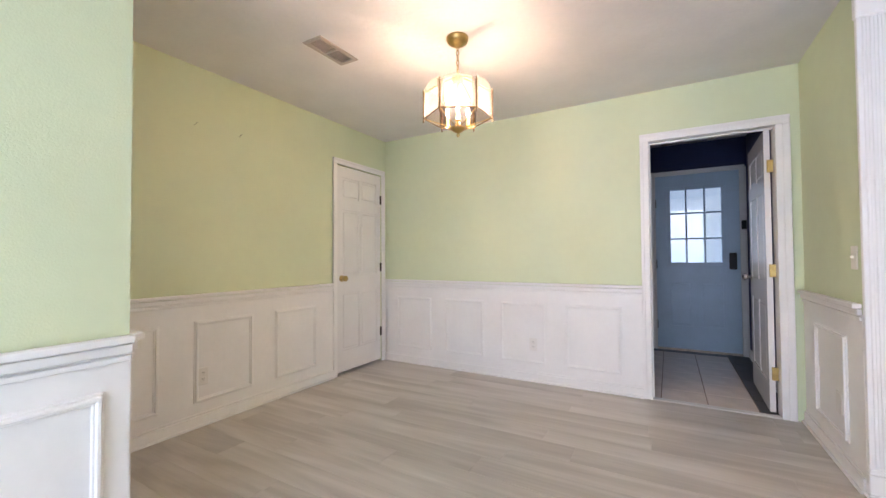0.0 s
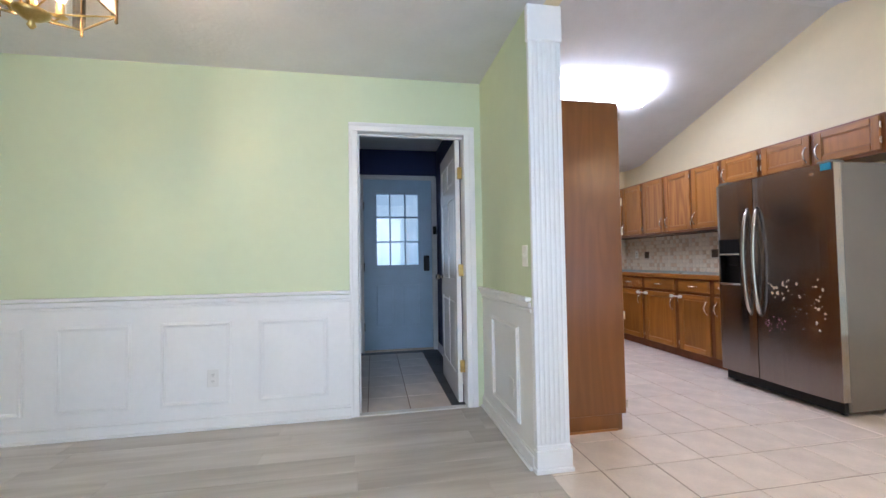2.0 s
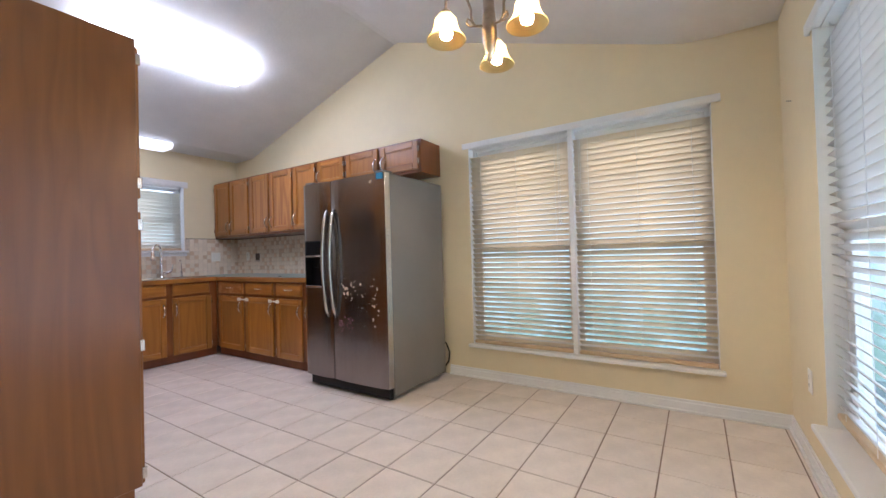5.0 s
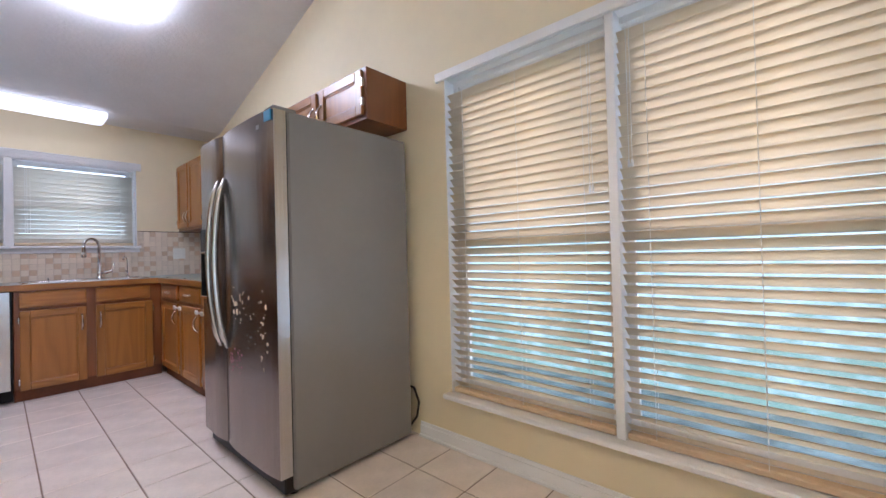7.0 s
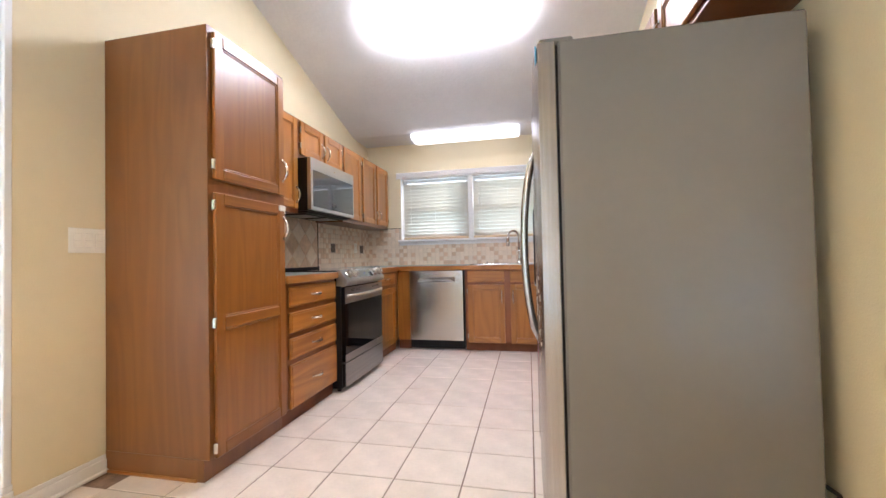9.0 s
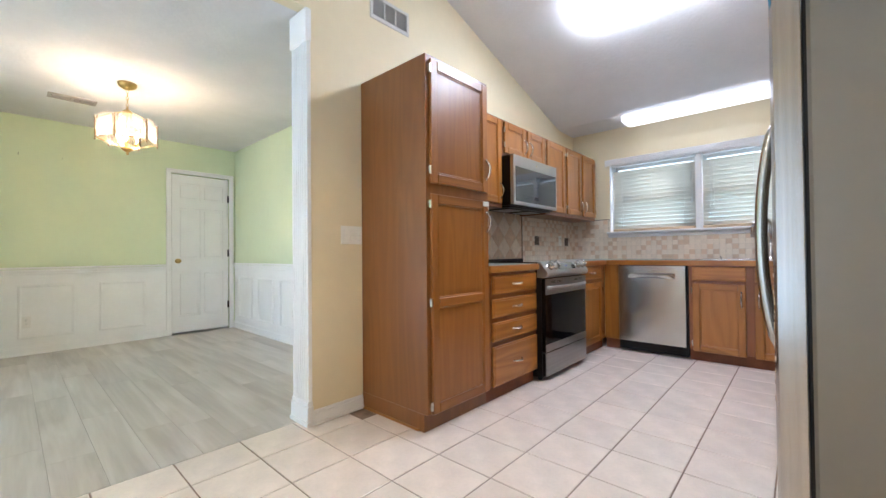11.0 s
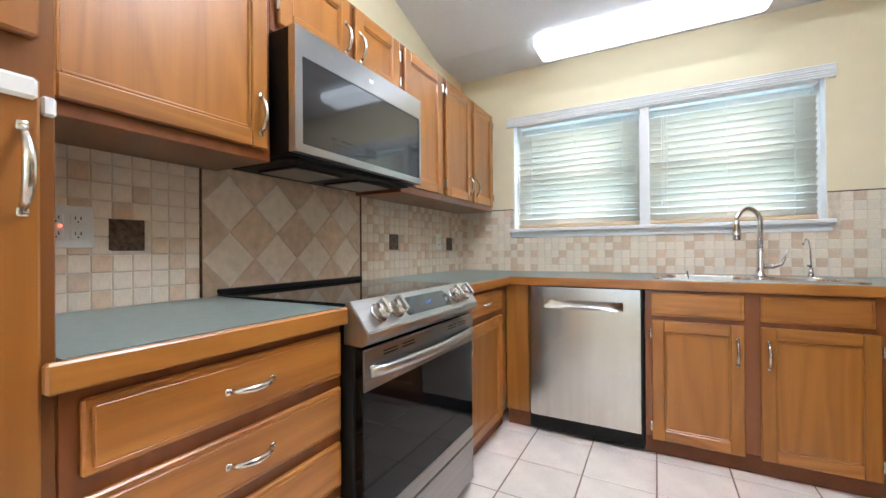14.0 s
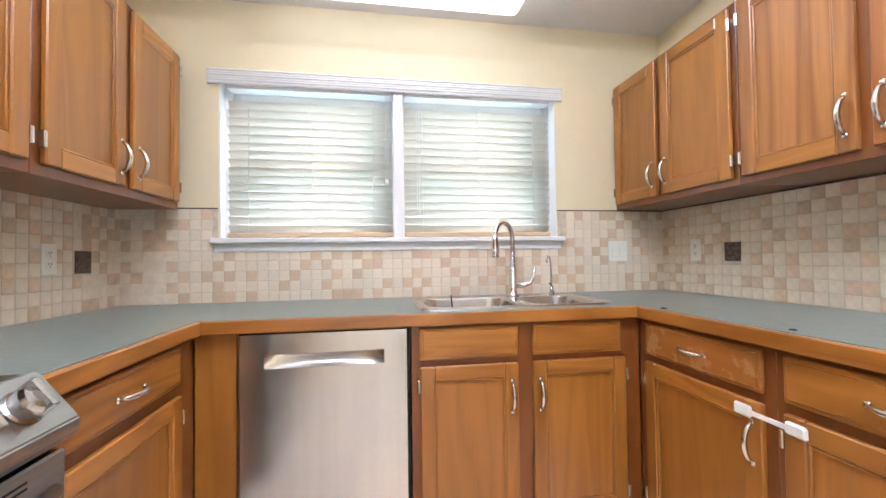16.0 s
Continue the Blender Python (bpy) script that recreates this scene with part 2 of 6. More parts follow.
# entry tile far darker than TILE: the entry's dim light sits in its colour
DIMTILE = material("dimmed_entry_tile", (0.11, 0.112, 0.12), 0.5, spec=0.3, vary=0.06, scale=7, bump=0.06, bump_scale=30, per_object=0.05)
GROUT = material("brown_floor_grout", (0.27, 0.19, 0.14), 0.9, vary=0.2, scale=20, bump=0.4, bump_scale=300)
OAK_V = oak("honey_oak_upright", (0.40, 0.158, 0.020), (0.315, 0.113, 0.012), 2)
OAK_X = oak("honey_oak_along_x", (0.45, 0.182, 0.026), (0.29, 0.100, 0.011), 0)
OAK_Y = oak("honey_oak_along_y", (0.45, 0.182, 0.026), (0.29, 0.100, 0.011), 1)
OAK_FRAME = oak("red_oak_frame", (0.235, 0.072, 0.013), (0.185, 0.054, 0.009), 2)
OAK_SIDE = oak("brown_oak_veneer", (0.222, 0.079, 0.0148), (0.182, 0.062, 0.0112), 2, rough=0.3, coat=0.35)
OAK_PANTRY = oak("dark_honey_oak_upright", (0.32, 0.120, 0.016), (0.255, 0.088, 0.010), 2)
OAK_PANTRY_Y = oak("dark_honey_oak_along_y", (0.32, 0.120, 0.016), (0.24, 0.081, 0.009), 1)
OAK_CATH = oak("figured_oak_upright", (0.47, 0.20, 0.045), (0.27, 0.085, 0.014), 2)
OAK_WORN = rubbed(oak("worn_oak_along_y", (0.37, 0.137, 0.023), (0.30, 0.101, 0.014), 1), (0.50, 0.27, 0.11))
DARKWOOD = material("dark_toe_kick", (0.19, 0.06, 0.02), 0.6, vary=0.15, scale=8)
LAMINATE = material("grey_green_laminate", (0.20, 0.245, 0.225), 0.3, vary=0.06, scale=30, bump=0.03, bump_scale=200)
STEEL = material("brushed_steel", (0.55, 0.53, 0.51), 0.24, metal=1.0, vary=0.05, scale=2, stretch=(60, 60, 1), bump=0.02, bump_scale=40)
STEEL_H = material("brushed_steel_level", (0.48, 0.48, 0.48), 0.3, metal=1.0, vary=0.05, scale=2, stretch=(60, 1, 1), bump=0.02, bump_scale=40)
SHEETSTEEL = material("dishwasher_steel", (0.60, 0.58, 0.55), 0.2, metal=1.0, vary=0.03, scale=1.5, stretch=(30, 30, 0.5))
RANGESTEEL = material("smoked_steel", (0.33, 0.322, 0.315), 0.28, metal=1.0, vary=0.05, scale=2, stretch=(60, 1, 60))
SINKSTEEL = material("sink_steel", (0.66, 0.65, 0.64), 0.27, metal=1.0, vary=0.04, scale=6)
DARKSTEEL = material("dark_stainless_door", (0.30, 0.265, 0.245), 0.24, metal=1.0, vary=0.05, scale=2, stretch=(50, 50, 1), bump=0.02, bump_scale=30)
FRIDGESIDE = material("grey_enamel", (0.225, 0.21, 0.19), 0.24, vary=0.02, scale=3, bump=0.12, bump_scale=400, coat=0.2)
CHROME = material("chrome", (0.80, 0.79, 0.77), 0.12, metal=1.0, vary=0.02, scale=5)
NICKEL = material("worn_nickel", (0.70, 0.66, 0.60), 0.25, metal=1.0, vary=0.08, scale=30)
BRASS = material("aged_brass", (0.52, 0.37, 0.13), 0.3, metal=1.0, vary=0.12, scale=20)
DARKBRASS = material("tarnished_brass", (0.20, 0.13, 0.05), 0.35, metal=1.0, vary=0.15, scale=20)
BRONZE = material("antique_brass", (0.38, 0.32, 0.25), 0.38, metal=1.0, vary=0.15, scale=20)
BLACKMETAL = material("black_hinge_metal", (0.03, 0.027, 0.025), 0.45, metal=0.6, vary=0.2, scale=20)
OVENGLASS = material("black_oven_glass", (0.005, 0.005, 0.006), 0.04, vary=0.02, scale=3, spec=0.18)
BLACKGLASS = material("black_cooktop_glass", (0.008, 0.007, 0.007), 0.035, vary=0.02, scale=3, spec=0.6)
MIRRORGLASS = material("dark_mirror_glass", (0.012, 0.012, 0.013), 0.03, vary=0.02, scale=3, spec=0.8, coat=0.7)
BLACK = material("black_enamel", (0.010, 0.010, 0.011), 0.4, vary=0.1, scale=8, spec=0.25)
PLASTIC = material("ivory_plastic", (0.90, 0.88, 0.80), 0.35, vary=0.02, scale=8)
WHITEPLASTIC = material("white_plastic", (0.82, 0.81, 0.78), 0.35, vary=0.02, scale=8)
SLOT = material("dark_slot", (0.03, 0.028, 0.026), 0.6, vary=0.1, scale=8)
BEIGETILE = material("mosaic_beige_tile", (0.80, 0.69, 0.55), 0.42, vary=0.06, scale=25, bump=0.2, bump_scale=120, per_object=0.05)
TANTILE = material("mosaic_tan_tile", (0.69, 0.515, 0.355), 0.42, vary=0.09, scale=25, bump=0.2, bump_scale=120, per_object=0.09)
MORTAR = material("tile_mortar", (0.65, 0.555, 0.435), 0.85, vary=0.1, scale=40, bump=0.2, bump_scale=200)
DECO = material("bronze_insert_tile", (0.12, 0.085, 0.065), 0.35, metal=0.7, vary=0.35, scale=60, bump=0.5, bump_scale=90)
VENTGREY = material("dull_vent_enamel", (0.40, 0.36, 0.32), 0.5, vary=0.05, scale=8)
VENTWHITE = material("vent_enamel", (0.70, 0.68, 0.63), 0.45, vary=0.03, scale=8)
CLEAR = pane_glass("clear_pane", (0.97, 0.98, 0.97), 0.07)
LANTERNGLASS = pane_glass("lantern_pane", (0.97, 0.94, 0.91), 0.07, 0.05)
BULBGLASS = pane_glass("bulb_envelope", (1.0, 0.97, 0.93), 0.04, 0.10)
BEVELGLASS = pane_glass("lantern_bevel", (0.42, 0.38, 0.33), 0.14, 0.12)
SLAT = slat_material("cream_slat", (0.90, 0.80, 0.63), 0.60)
RAILTAN = material("tan_rail_paint", (0.66, 0.50, 0.32), 0.45, vary=0.05, scale=5)
# pale grey door paint, tinted with the blue of the daylight falling on it
DAYLITDOOR = material("daylight_blue_door_paint", (0.40, 0.54, 0.66), 0.4, vary=0.03, scale=4)
SLAT_S = slat_material("bright_slat", (0.90, 0.88, 0.84), 0.45)
SLAT_N = slat_material("white_slat", (0.93, 0.89, 0.80), 0.58)
DIFFUSER = glow("lit_diffuser", (1.0, 0.98, 0.96), FLUO_BIG)
DIFFUSER_S = glow("lit_diffuser_small", (1.0, 0.98, 0.97), FLUO_SMALL)
DIGIT = glow("lit_blue_digit", (0.02, 0.20, 1.0), 0.4, (0.02, 0.02, 0.03))
REDLIGHT = glow("lit_red_indicator", (1.0, 0.08, 0.03), 1.5, (0.5, 0.05, 0.03))
BULB = glow("lit_filament", (1.0, 0.72, 0.42), BULB_DINING)

BELLBULB = glow("lit_bell_bulb", (1.0, 0.76, 0.44), BULB_NOOK)
BELLGLASS = pane_glass("amber_bell_glass", (1.0, 0.86, 0.6), 0.05, 0.92, (0.85, 0.70, 0.40))
BLUEFILM = material("blue_sticker", (0.03, 0.28, 0.50), 0.4, vary=0.05)
PINK = material("pink_flakes", (0.55, 0.22, 0.28), 0.6, vary=0.3, scale=90)
TANFLAKE = material("peeled_sticker_paper", (0.62, 0.50, 0.36), 0.7, vary=0.3, scale=60)
GARDEN = backdrop_material("garden_backdrop", OUTSIDE * 0.21, (0.22, 0.36, 0.30), (0.60, 0.80, 0.86), (1.0, 0.98, 0.94), 3.2)
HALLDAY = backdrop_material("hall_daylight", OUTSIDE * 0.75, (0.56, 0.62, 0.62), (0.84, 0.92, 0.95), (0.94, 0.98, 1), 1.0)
YARD = backdrop_material("yard_backdrop", OUTSIDE * 0.37, (0.46, 0.74, 0.86), (0.66, 0.89, 0.97), (0.94, 1.0, 1.0), 0.8)
SIDEYARD = backdrop_material("side_yard_backdrop", OUTSIDE * 0.7, (0.55, 0.72, 0.82), (0.74, 0.88, 0.98), (0.95, 0.98, 1.0), 1.2)
PORCH = backdrop_material("porch_backdrop", OUTSIDE * 0.08, (0.30, 0.50, 0.66), (0.50, 0.72, 0.86), (0.72, 0.9, 1.0), 1.0)
LAWN = material("lawn", (0.27, 0.32, 0.30), 0.9, vary=0.3, scale=3)

# ---- mesh helpers ----
ORIGIN = {}


def box(bm, x0, y0, z0, x1, y1, z1, bevel=0.0, seg=1):
    lo, hi = [min(a, b) for a, b in ((x0, x1), (y0, y1), (z0, z1))], [max(a, b) for a, b in ((x0, x1), (y0, y1), (z0, z1))]
    v = [bm.verts.new((x, y, z)) for z in (lo[2], hi[2]) for y in (lo[1], hi[1]) for x in (lo[0], hi[0])]
    f = [bm.faces.new([v[i] for i in q]) for q in ((0, 2, 3, 1), (4, 5, 7, 6), (0, 1, 5, 4), (2, 6, 7, 3), (0, 4, 6, 2), (1, 3, 7, 5))]
    if bevel:
        edges = list({e for q in f for e in q.edges})
        bmesh.ops.bevel(bm, geom=edges, offset=bevel, segments=seg, affect="EDGES", profile=0.5)
    return bm


def boxes(*rows, bevel=0.0):
    bm = bmesh.new()
    for r in rows:
        box(bm, *r, bevel=bevel)
    return bm


def tube(bm, points, radius, n=10, closed=False, squash=1.0):
    """A round bar along points; radius is one number or one for each point."""
    pts = [Vector(p) for p in points]
    rad = radius if isinstance(radius, (list, tuple)) else [radius] * len(pts)
    rings, up = [], None
    for i, p in enumerate(pts):
        a, b = pts[i - 1 if (i or closed) else 0], pts[(i + 1) % len(pts) if (i + 1 < len(pts) or closed) else i]
        d = (b - a).normalized()
        if up is None or abs(up.dot(d)) > 0.98:
            up = Vector((0, 0, 1)) if abs(d.z) < 0.9 else Vector((1, 0, 0))
        s = d.cross(up).normalized()
        up = s.cross(d).normalized()
        rings.append([bm.verts.new(p + rad[i] * (math.cos(k * math.tau / n) * s + squash * math.sin(k * math.tau / n) * up)) for k in range(n)])
    for i in range(len(rings) if closed else len(rings) - 1):
        r, q = rings[i], rings[(i + 1) % len(rings)]
        for k in range(n):
            bm.faces.new((r[k], r[(k + 1) % n], q[(k + 1) % n], q[k]))
    if not closed:
        bm.faces.new(rings[0][::-1])
        bm.faces.new(rings[-1])
    return bm


def lathe(bm, profile, centre, n=20, lean=None):
    """A turned shape: profile of (radius, height) from bottom to top, about an upright axis."""
    c = Vector(centre)
    rings = []
    for r, z in profile:
        ring = []
        for k in range(n):
            p = Vector((r * math.cos(k * math.tau / n), r * math.sin(k * math.tau / n), z))
            ring.append(bm.verts.new(c + (lean @ p if lean else p)))
        rings.append(ring)
    for a, b in zip(rings, rings[1:]):
        for k in range(n):
            bm.faces.new((a[k], a[(k + 1) % n], b[(k + 1) % n], b[k]))
    bm.faces.new(rings[0][::-1])
    bm.faces.new(rings[-1])
    return bm


def mesh_of(name, bm, mat, smooth=False):
    bmesh.ops.recalc_face_normals(bm, faces=bm.faces)
    me = bpy.data.meshes.new(name)
    bm.to_mesh(me)
    bm.free()
    me.materials.append(mat)
    if smooth:
        me.shade_smooth()
    return me


def thing(name, base, label, category, group="", kind=""):
    ob = new(name)
    ob.location, ob.empty_display_size = base, 0.05
    ORIGIN[ob] = Vector(base)
    return tagged(ob, label, category, group, kind)


def part(name, bm, mat, parent, label="", smooth=False):
    """One mesh under a thing or under a part; the bmesh is in world places."""
    base = ORIGIN[parent]
    bmesh.ops.translate(bm, vec=-base, verts=bm.verts)
    ob = new(name, mesh_of(name, bm, mat, smooth))
    ob.parent = parent
    ORIGIN[ob] = base
    return tagged(ob, label)


def single(name, bm, mat, base, label, category, group="", kind="", smooth=False):
    """A thing of one mesh."""
    bmesh.ops.translate(bm, vec=-Vector(base), verts=bm.verts)
    ob = new(name, mesh_of(name, bm, mat, smooth))
    ob.location = base
    ORIGIN[ob] = Vector(base)
    return tagged(ob, label, category, group, kind)


def structure(name, bm, mat, label, category, base=(0, 0, 0)):
    return single(name, bm, mat, base, label, category, kind="structure")


# ---- plan (metres) ----
DW, DN, DE, DS = -1.975, 4.085, 1.585, 1.14       # dining room faces
KW, KE, KN, KS = 1.755, 4.68, 6.775, 0.95         # kitchen and nook faces
CEIL, RIDGE_Y, RIDGE_Z = 2.44, 3.865, 3.225
BEND_N, BEND_S = 6.33, 1.50
HALL_W, HALL_S = -0.67, -2.6
VN = 6.06                                          # inner face of the wall with the front door


def wb(bm, axis, plane, sgn, a0, a1, d0, d1, z0, z1, bevel=0.0):
    """A box on a wall: a along the wall, d out of it into the room."""
    p, q = plane + sgn * d0, plane + sgn * d1
    return box(bm, p, a0, z0, q, a1, z1, bevel) if axis == "x" else box(bm, a0, p, z0, a1, q, z1, bevel)


def at_wall(axis, plane, sgn, a, d, z):
    return (plane + sgn * d, a, z) if axis == "x" else (a, plane + sgn * d, z)


def prism(bm, outline, x0, x1):
    """An outline of (y, z) drawn out along x."""
    a, b = [bm.verts.new((x0, y, z)) for y, z in outline], [bm.verts.new((x1, y, z)) for y, z in outline]
    bm.faces.new(a)
    bm.faces.new(b[::-1])
    for i in range(len(a)):
        j = (i + 1) % len(a)
        bm.faces.new((a[i], b[i], b[j], a[j]))
    return bm


# ---- floors ----
structure("floor_wood_bed", boxes((DW - 0.12, HALL_S - 0.12, -0.12, 1.645, DN + 0.02, -0.008)), PLANK, "grey vinyl plank floor bed", "floor")
wood_floor = structure("floor_dining", boxes((DW, DS, -0.0085, 1.645, DN, -0.0075)), PLANK, "grey wood-look vinyl plank floor of the dining room", "floor")
structure("floor_tile_bed", boxes((1.645, KS - 0.12, -0.12, KE + 0.12, KN + 0.12, -0.004), (0.0, DN + 0.02, -0.12, 1.645, VN + 0.2, -0.004)), GROUT, "brown grout bed between the floor tiles", "floor")
tile_floor = structure("floor_kitchen", boxes((1.70, 1.0, -0.0045, 1.71, 1.01, -0.0035)), GROUT, "pale beige ceramic tile floor with dark grout lines", "floor")
hall_tile_floor = structure("floor_entry", boxes((0.12, 4.3, -0.0045, 0.13, 4.31, -0.0035)), GROUT, "pale tile floor of the dim entry, shade darkened into the tile colour", "floor")

# ---- ceilings ----
structure("ceiling_dining", boxes((DW - 0.12, HALL_S - 0.12, CEIL, 1.67, DN + 0.12, CEIL + 0.1)), CEILING, "flat white ceiling with a knockdown texture", "ceiling")
slope_n, slope_s = (RIDGE_Z - 2.445) / (BEND_N - RIDGE_Y), (RIDGE_Z - 2.44) / (RIDGE_Y - BEND_S)
under = [(KS - 0.12, 2.44), (BEND_S - 0.22, 2.44), (BEND_S - 0.06, 2.452), (BEND_S + 0.12, 2.445 + slope_s * 0.12 + 0.02), (RIDGE_Y - 0.03, RIDGE_Z - 0.008), (RIDGE_Y + 0.03, RIDGE_Z - 0.008),
         (BEND_N - 0.14, 2.445 + slope_n * 0.14 + 0.018), (BEND_N + 0.04, 2.452), (BEND_N + 0.2, 2.445), (KN + 0.12, 2.445)]
structure("ceiling_kitchen", prism(bmesh.new(), under + [(y, z + 0.1) for y, z in under[::-1]], 1.66, KE + 0.12), CEILING, "vaulted grey-white ceiling with a knockdown texture", "ceiling")
structure("ceiling_entry", boxes((0.0, DN + 0.12, 2.47, 1.57, VN + 0.15, 2.55)), CEILING, "flat ceiling of the entry", "ceiling")

# ---- walls ----
CL0, CL1, VD0, VD1, DOOR_H = 3.335, 4.0, 0.665, 1.45, 2.035
structure("wall_dining_west", boxes((DW - 0.12, DS - 0.12, 0, DW, CL0 - 0.015, CEIL), (DW - 0.12, CL0 - 0.015, DOOR_H + 0.015, DW, CL1 + 0.015, CEIL), (DW - 0.12, CL1 + 0.015, 0, DW, DN + 0.12, CEIL)), GREEN, "pale green painted dining room wall", "wall")
structure("wall_closet", boxes((DW - 0.8, CL0 - 0.1, 0, DW - 0.72, CL1 + 0.2, CEIL)), OLDWHITE, "closet back wall", "wall")
structure("wall_dining_north", boxes((DW, DN, 0, VD0 - 0.02, DN + 0.12, CEIL), (VD0 - 0.02, DN, DOOR_H + 0.02, VD1 + 0.02, DN + 0.12, CEIL), (VD1 + 0.02, DN, 0, DE, DN + 0.12, CEIL)), GREEN, "pale green painted wall above white wainscot", "wall")
structure("wall_dining_east", boxes((DE, 3.15, 0, 1.67, KN + 0.12, CEIL)), GREEN, "pale green painted partition wall", "wall")
structure("wall_dining_south", boxes((DW, DS - 0.12, 0, HALL_W, DS, CEIL)), GREEN, "pale green painted wall", "wall")
structure("wall_hall_west", boxes((HALL_W - 0.12, HALL_S, 0, HALL_W, DS - 0.12, CEIL)), GREEN, "pale green painted hall wall", "wall")
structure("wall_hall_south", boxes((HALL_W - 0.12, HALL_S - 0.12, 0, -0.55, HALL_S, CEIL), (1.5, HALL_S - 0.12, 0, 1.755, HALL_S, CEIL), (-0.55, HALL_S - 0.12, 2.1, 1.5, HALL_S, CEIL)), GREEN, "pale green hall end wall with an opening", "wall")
structure("wall_hall_east", boxes((1.64, HALL_S, 0, 1.755, KS - 0.12, CEIL)), GREEN, "pale green painted hall wall", "wall")
gable = [(KN + 0.12, 2.50), (BEND_N, 2.50), (RIDGE_Y, RIDGE_Z + 0.05), (BEND_S, 2.50), (KS - 0.12, 2.50)]
bm = boxes((1.67, 3.15, 0, KW, KN + 0.12, CEIL))
prism(bm, [(KS - 0.12, CEIL)] + [(KN + 0.12, CEIL)] + gable, 1.67, KW)
structure("wall_kitchen_west", bm, YELLOW, "warm yellow painted wall rising to the vault", "wall")
EW0, EW1, WZ0, WZ1 = 1.295, 3.085, 0.30, 2.035
bm = boxes((KE, KS - 0.12, 0, KE + 0.14, KN + 0.12, WZ0), (KE, KS - 0.12, WZ0, KE + 0.14, EW0, WZ1), (KE, EW1, WZ0, KE + 0.14, KN + 0.12, WZ1), (KE, KS - 0.12, WZ1, KE + 0.14, KN + 0.12, CEIL))
prism(bm, [(KS - 0.12, CEIL)] + [(KN + 0.12, CEIL)] + gable, KE, KE + 0.14)
structure("wall_kitchen_east", bm, YELLOW, "warm yellow painted gable wall with a wide window", "wall")
SW0, SW1 = 2.13, 3.92
structure("wall_nook_south", boxes((1.64, KS - 0.12, 0, KE, KS, WZ0), (1.64, KS - 0.12, WZ0, SW0, KS, WZ1), (SW1, KS - 0.12, WZ0, KE, KS, WZ1), (1.64, KS - 0.12, WZ1, KE, KS, CEIL)), YELLOW, "warm yellow painted wall with a wide window", "wall")
NW0, NW1, NZ0, NZ1 = 2.20, 4.00, 1.228, 2.04
structure("wall_kitchen_north", boxes((KW, KN, 0, KE, KN + 0.14, NZ0), (KW, KN, NZ0, NW0, KN + 0.14, NZ1), (NW1, KN, NZ0, KE, KN + 0.14, NZ1), (KW, KN, NZ1, KE, KN + 0.14, 2.5)), YELLOW, "warm yellow painted wall over the tiled backsplash", "wall")
FD0, FD1, FDH = 0.66, 1.555, 2.10
structure("wall_entry_north", boxes((0.0, VN, 0, FD0 - 0.03, VN + 0.14, 2.47), (FD1 + 0.005, VN, 0, 1.585, VN + 0.14, 2.47), (FD0 - 0.03, VN, FDH + 0.03, FD1 + 0.005, VN + 0.14, 2.47)), NAVY, "dark navy painted entry wall", "wall")
structure("wall_entry_west", boxes((0.0, DN + 0.12, 0, 0.1, VN, 2.47)), NAVY, "dark navy painted entry wall", "wall")
structure("wall_entry_east", boxes((1.565, DN + 0.125, 0, 1.583, VN, 2.47)), NAVY, "dark navy painted entry wall", "wall")
structure("wall_entry_south", boxes((0.1, DN + 0.122, 0, VD0 - 0.02, DN + 0.13, 2.47), (VD0 - 0.02, DN + 0.122, DOOR_H + 0.02, VD1 + 0.02, DN + 0.13, 2.47)), NAVY, "dark navy painted entry wall", "wall")


# ---- trim ----
def wainscot(name, axis, plane, sgn, a0, a1, panels, z=(0.162, 0.71)):
    """White board below a chair rail, with picture-frame mouldings and a baseboard."""
    board = structure(name, wb(bmesh.new(), axis, plane, sgn, a0, a1, 0, 0.007, 0.0, 0.84), WHITE, "white painted wainscot with framed panels", "wainscot")
    rail = bmesh.new()
    for d, z0, z1 in ((0.017, 0.812, 0.830), (0.026, 0.838, 0.866), (0.042, 0.870, 0.892)):
        wb(rail, axis, plane, sgn, a0, a1, 0.007, d, z0, z1, 0.003)
    part("chair_rail", rail, WHITE, board)
    base = bmesh.new()
    wb(base, axis, plane, sgn, a0, a1, 0.007, 0.020, 0.0, 0.075, 0.003)
    wb(base, axis, plane, sgn, a0, a1, 0.007, 0.013, 0.075, 0.092, 0.003)
    wb(base, axis, plane, sgn, a0, a1, 0.020, 0.034, 0.0, 0.018, 0.004)
    part("baseboard", base, WHITE, board)
    for p0, p1 in panels:
        m = bmesh.new()
        for w, d in ((0.032, 0.015), (0.014, 0.025)):
            e = (0.030 - w) / 2
            wb(m, axis, plane, sgn, p0 + e, p1 - e, 0.007, d, z[0] + e, z[0] + e + w, 0.003)
            wb(m, axis, plane, sgn, p0 + e, p1 - e, 0.007, d, z[1] - e - w, z[1] - e, 0.003)
            wb(m, axis, plane, sgn, p0 + e, p0 + e + w, 0.007, d - 0.0005, z[0] + e + w * 0.6, z[1] - e - w * 0.6, 0.003)
            wb(m, axis, plane, sgn, p1 - e - w, p1 - e, 0.007, d - 0.0005, z[0] + e + w * 0.6, z[1] - e - w * 0.6, 0.003)
        part("panel_moulding", m, WHITE, board)
    return board


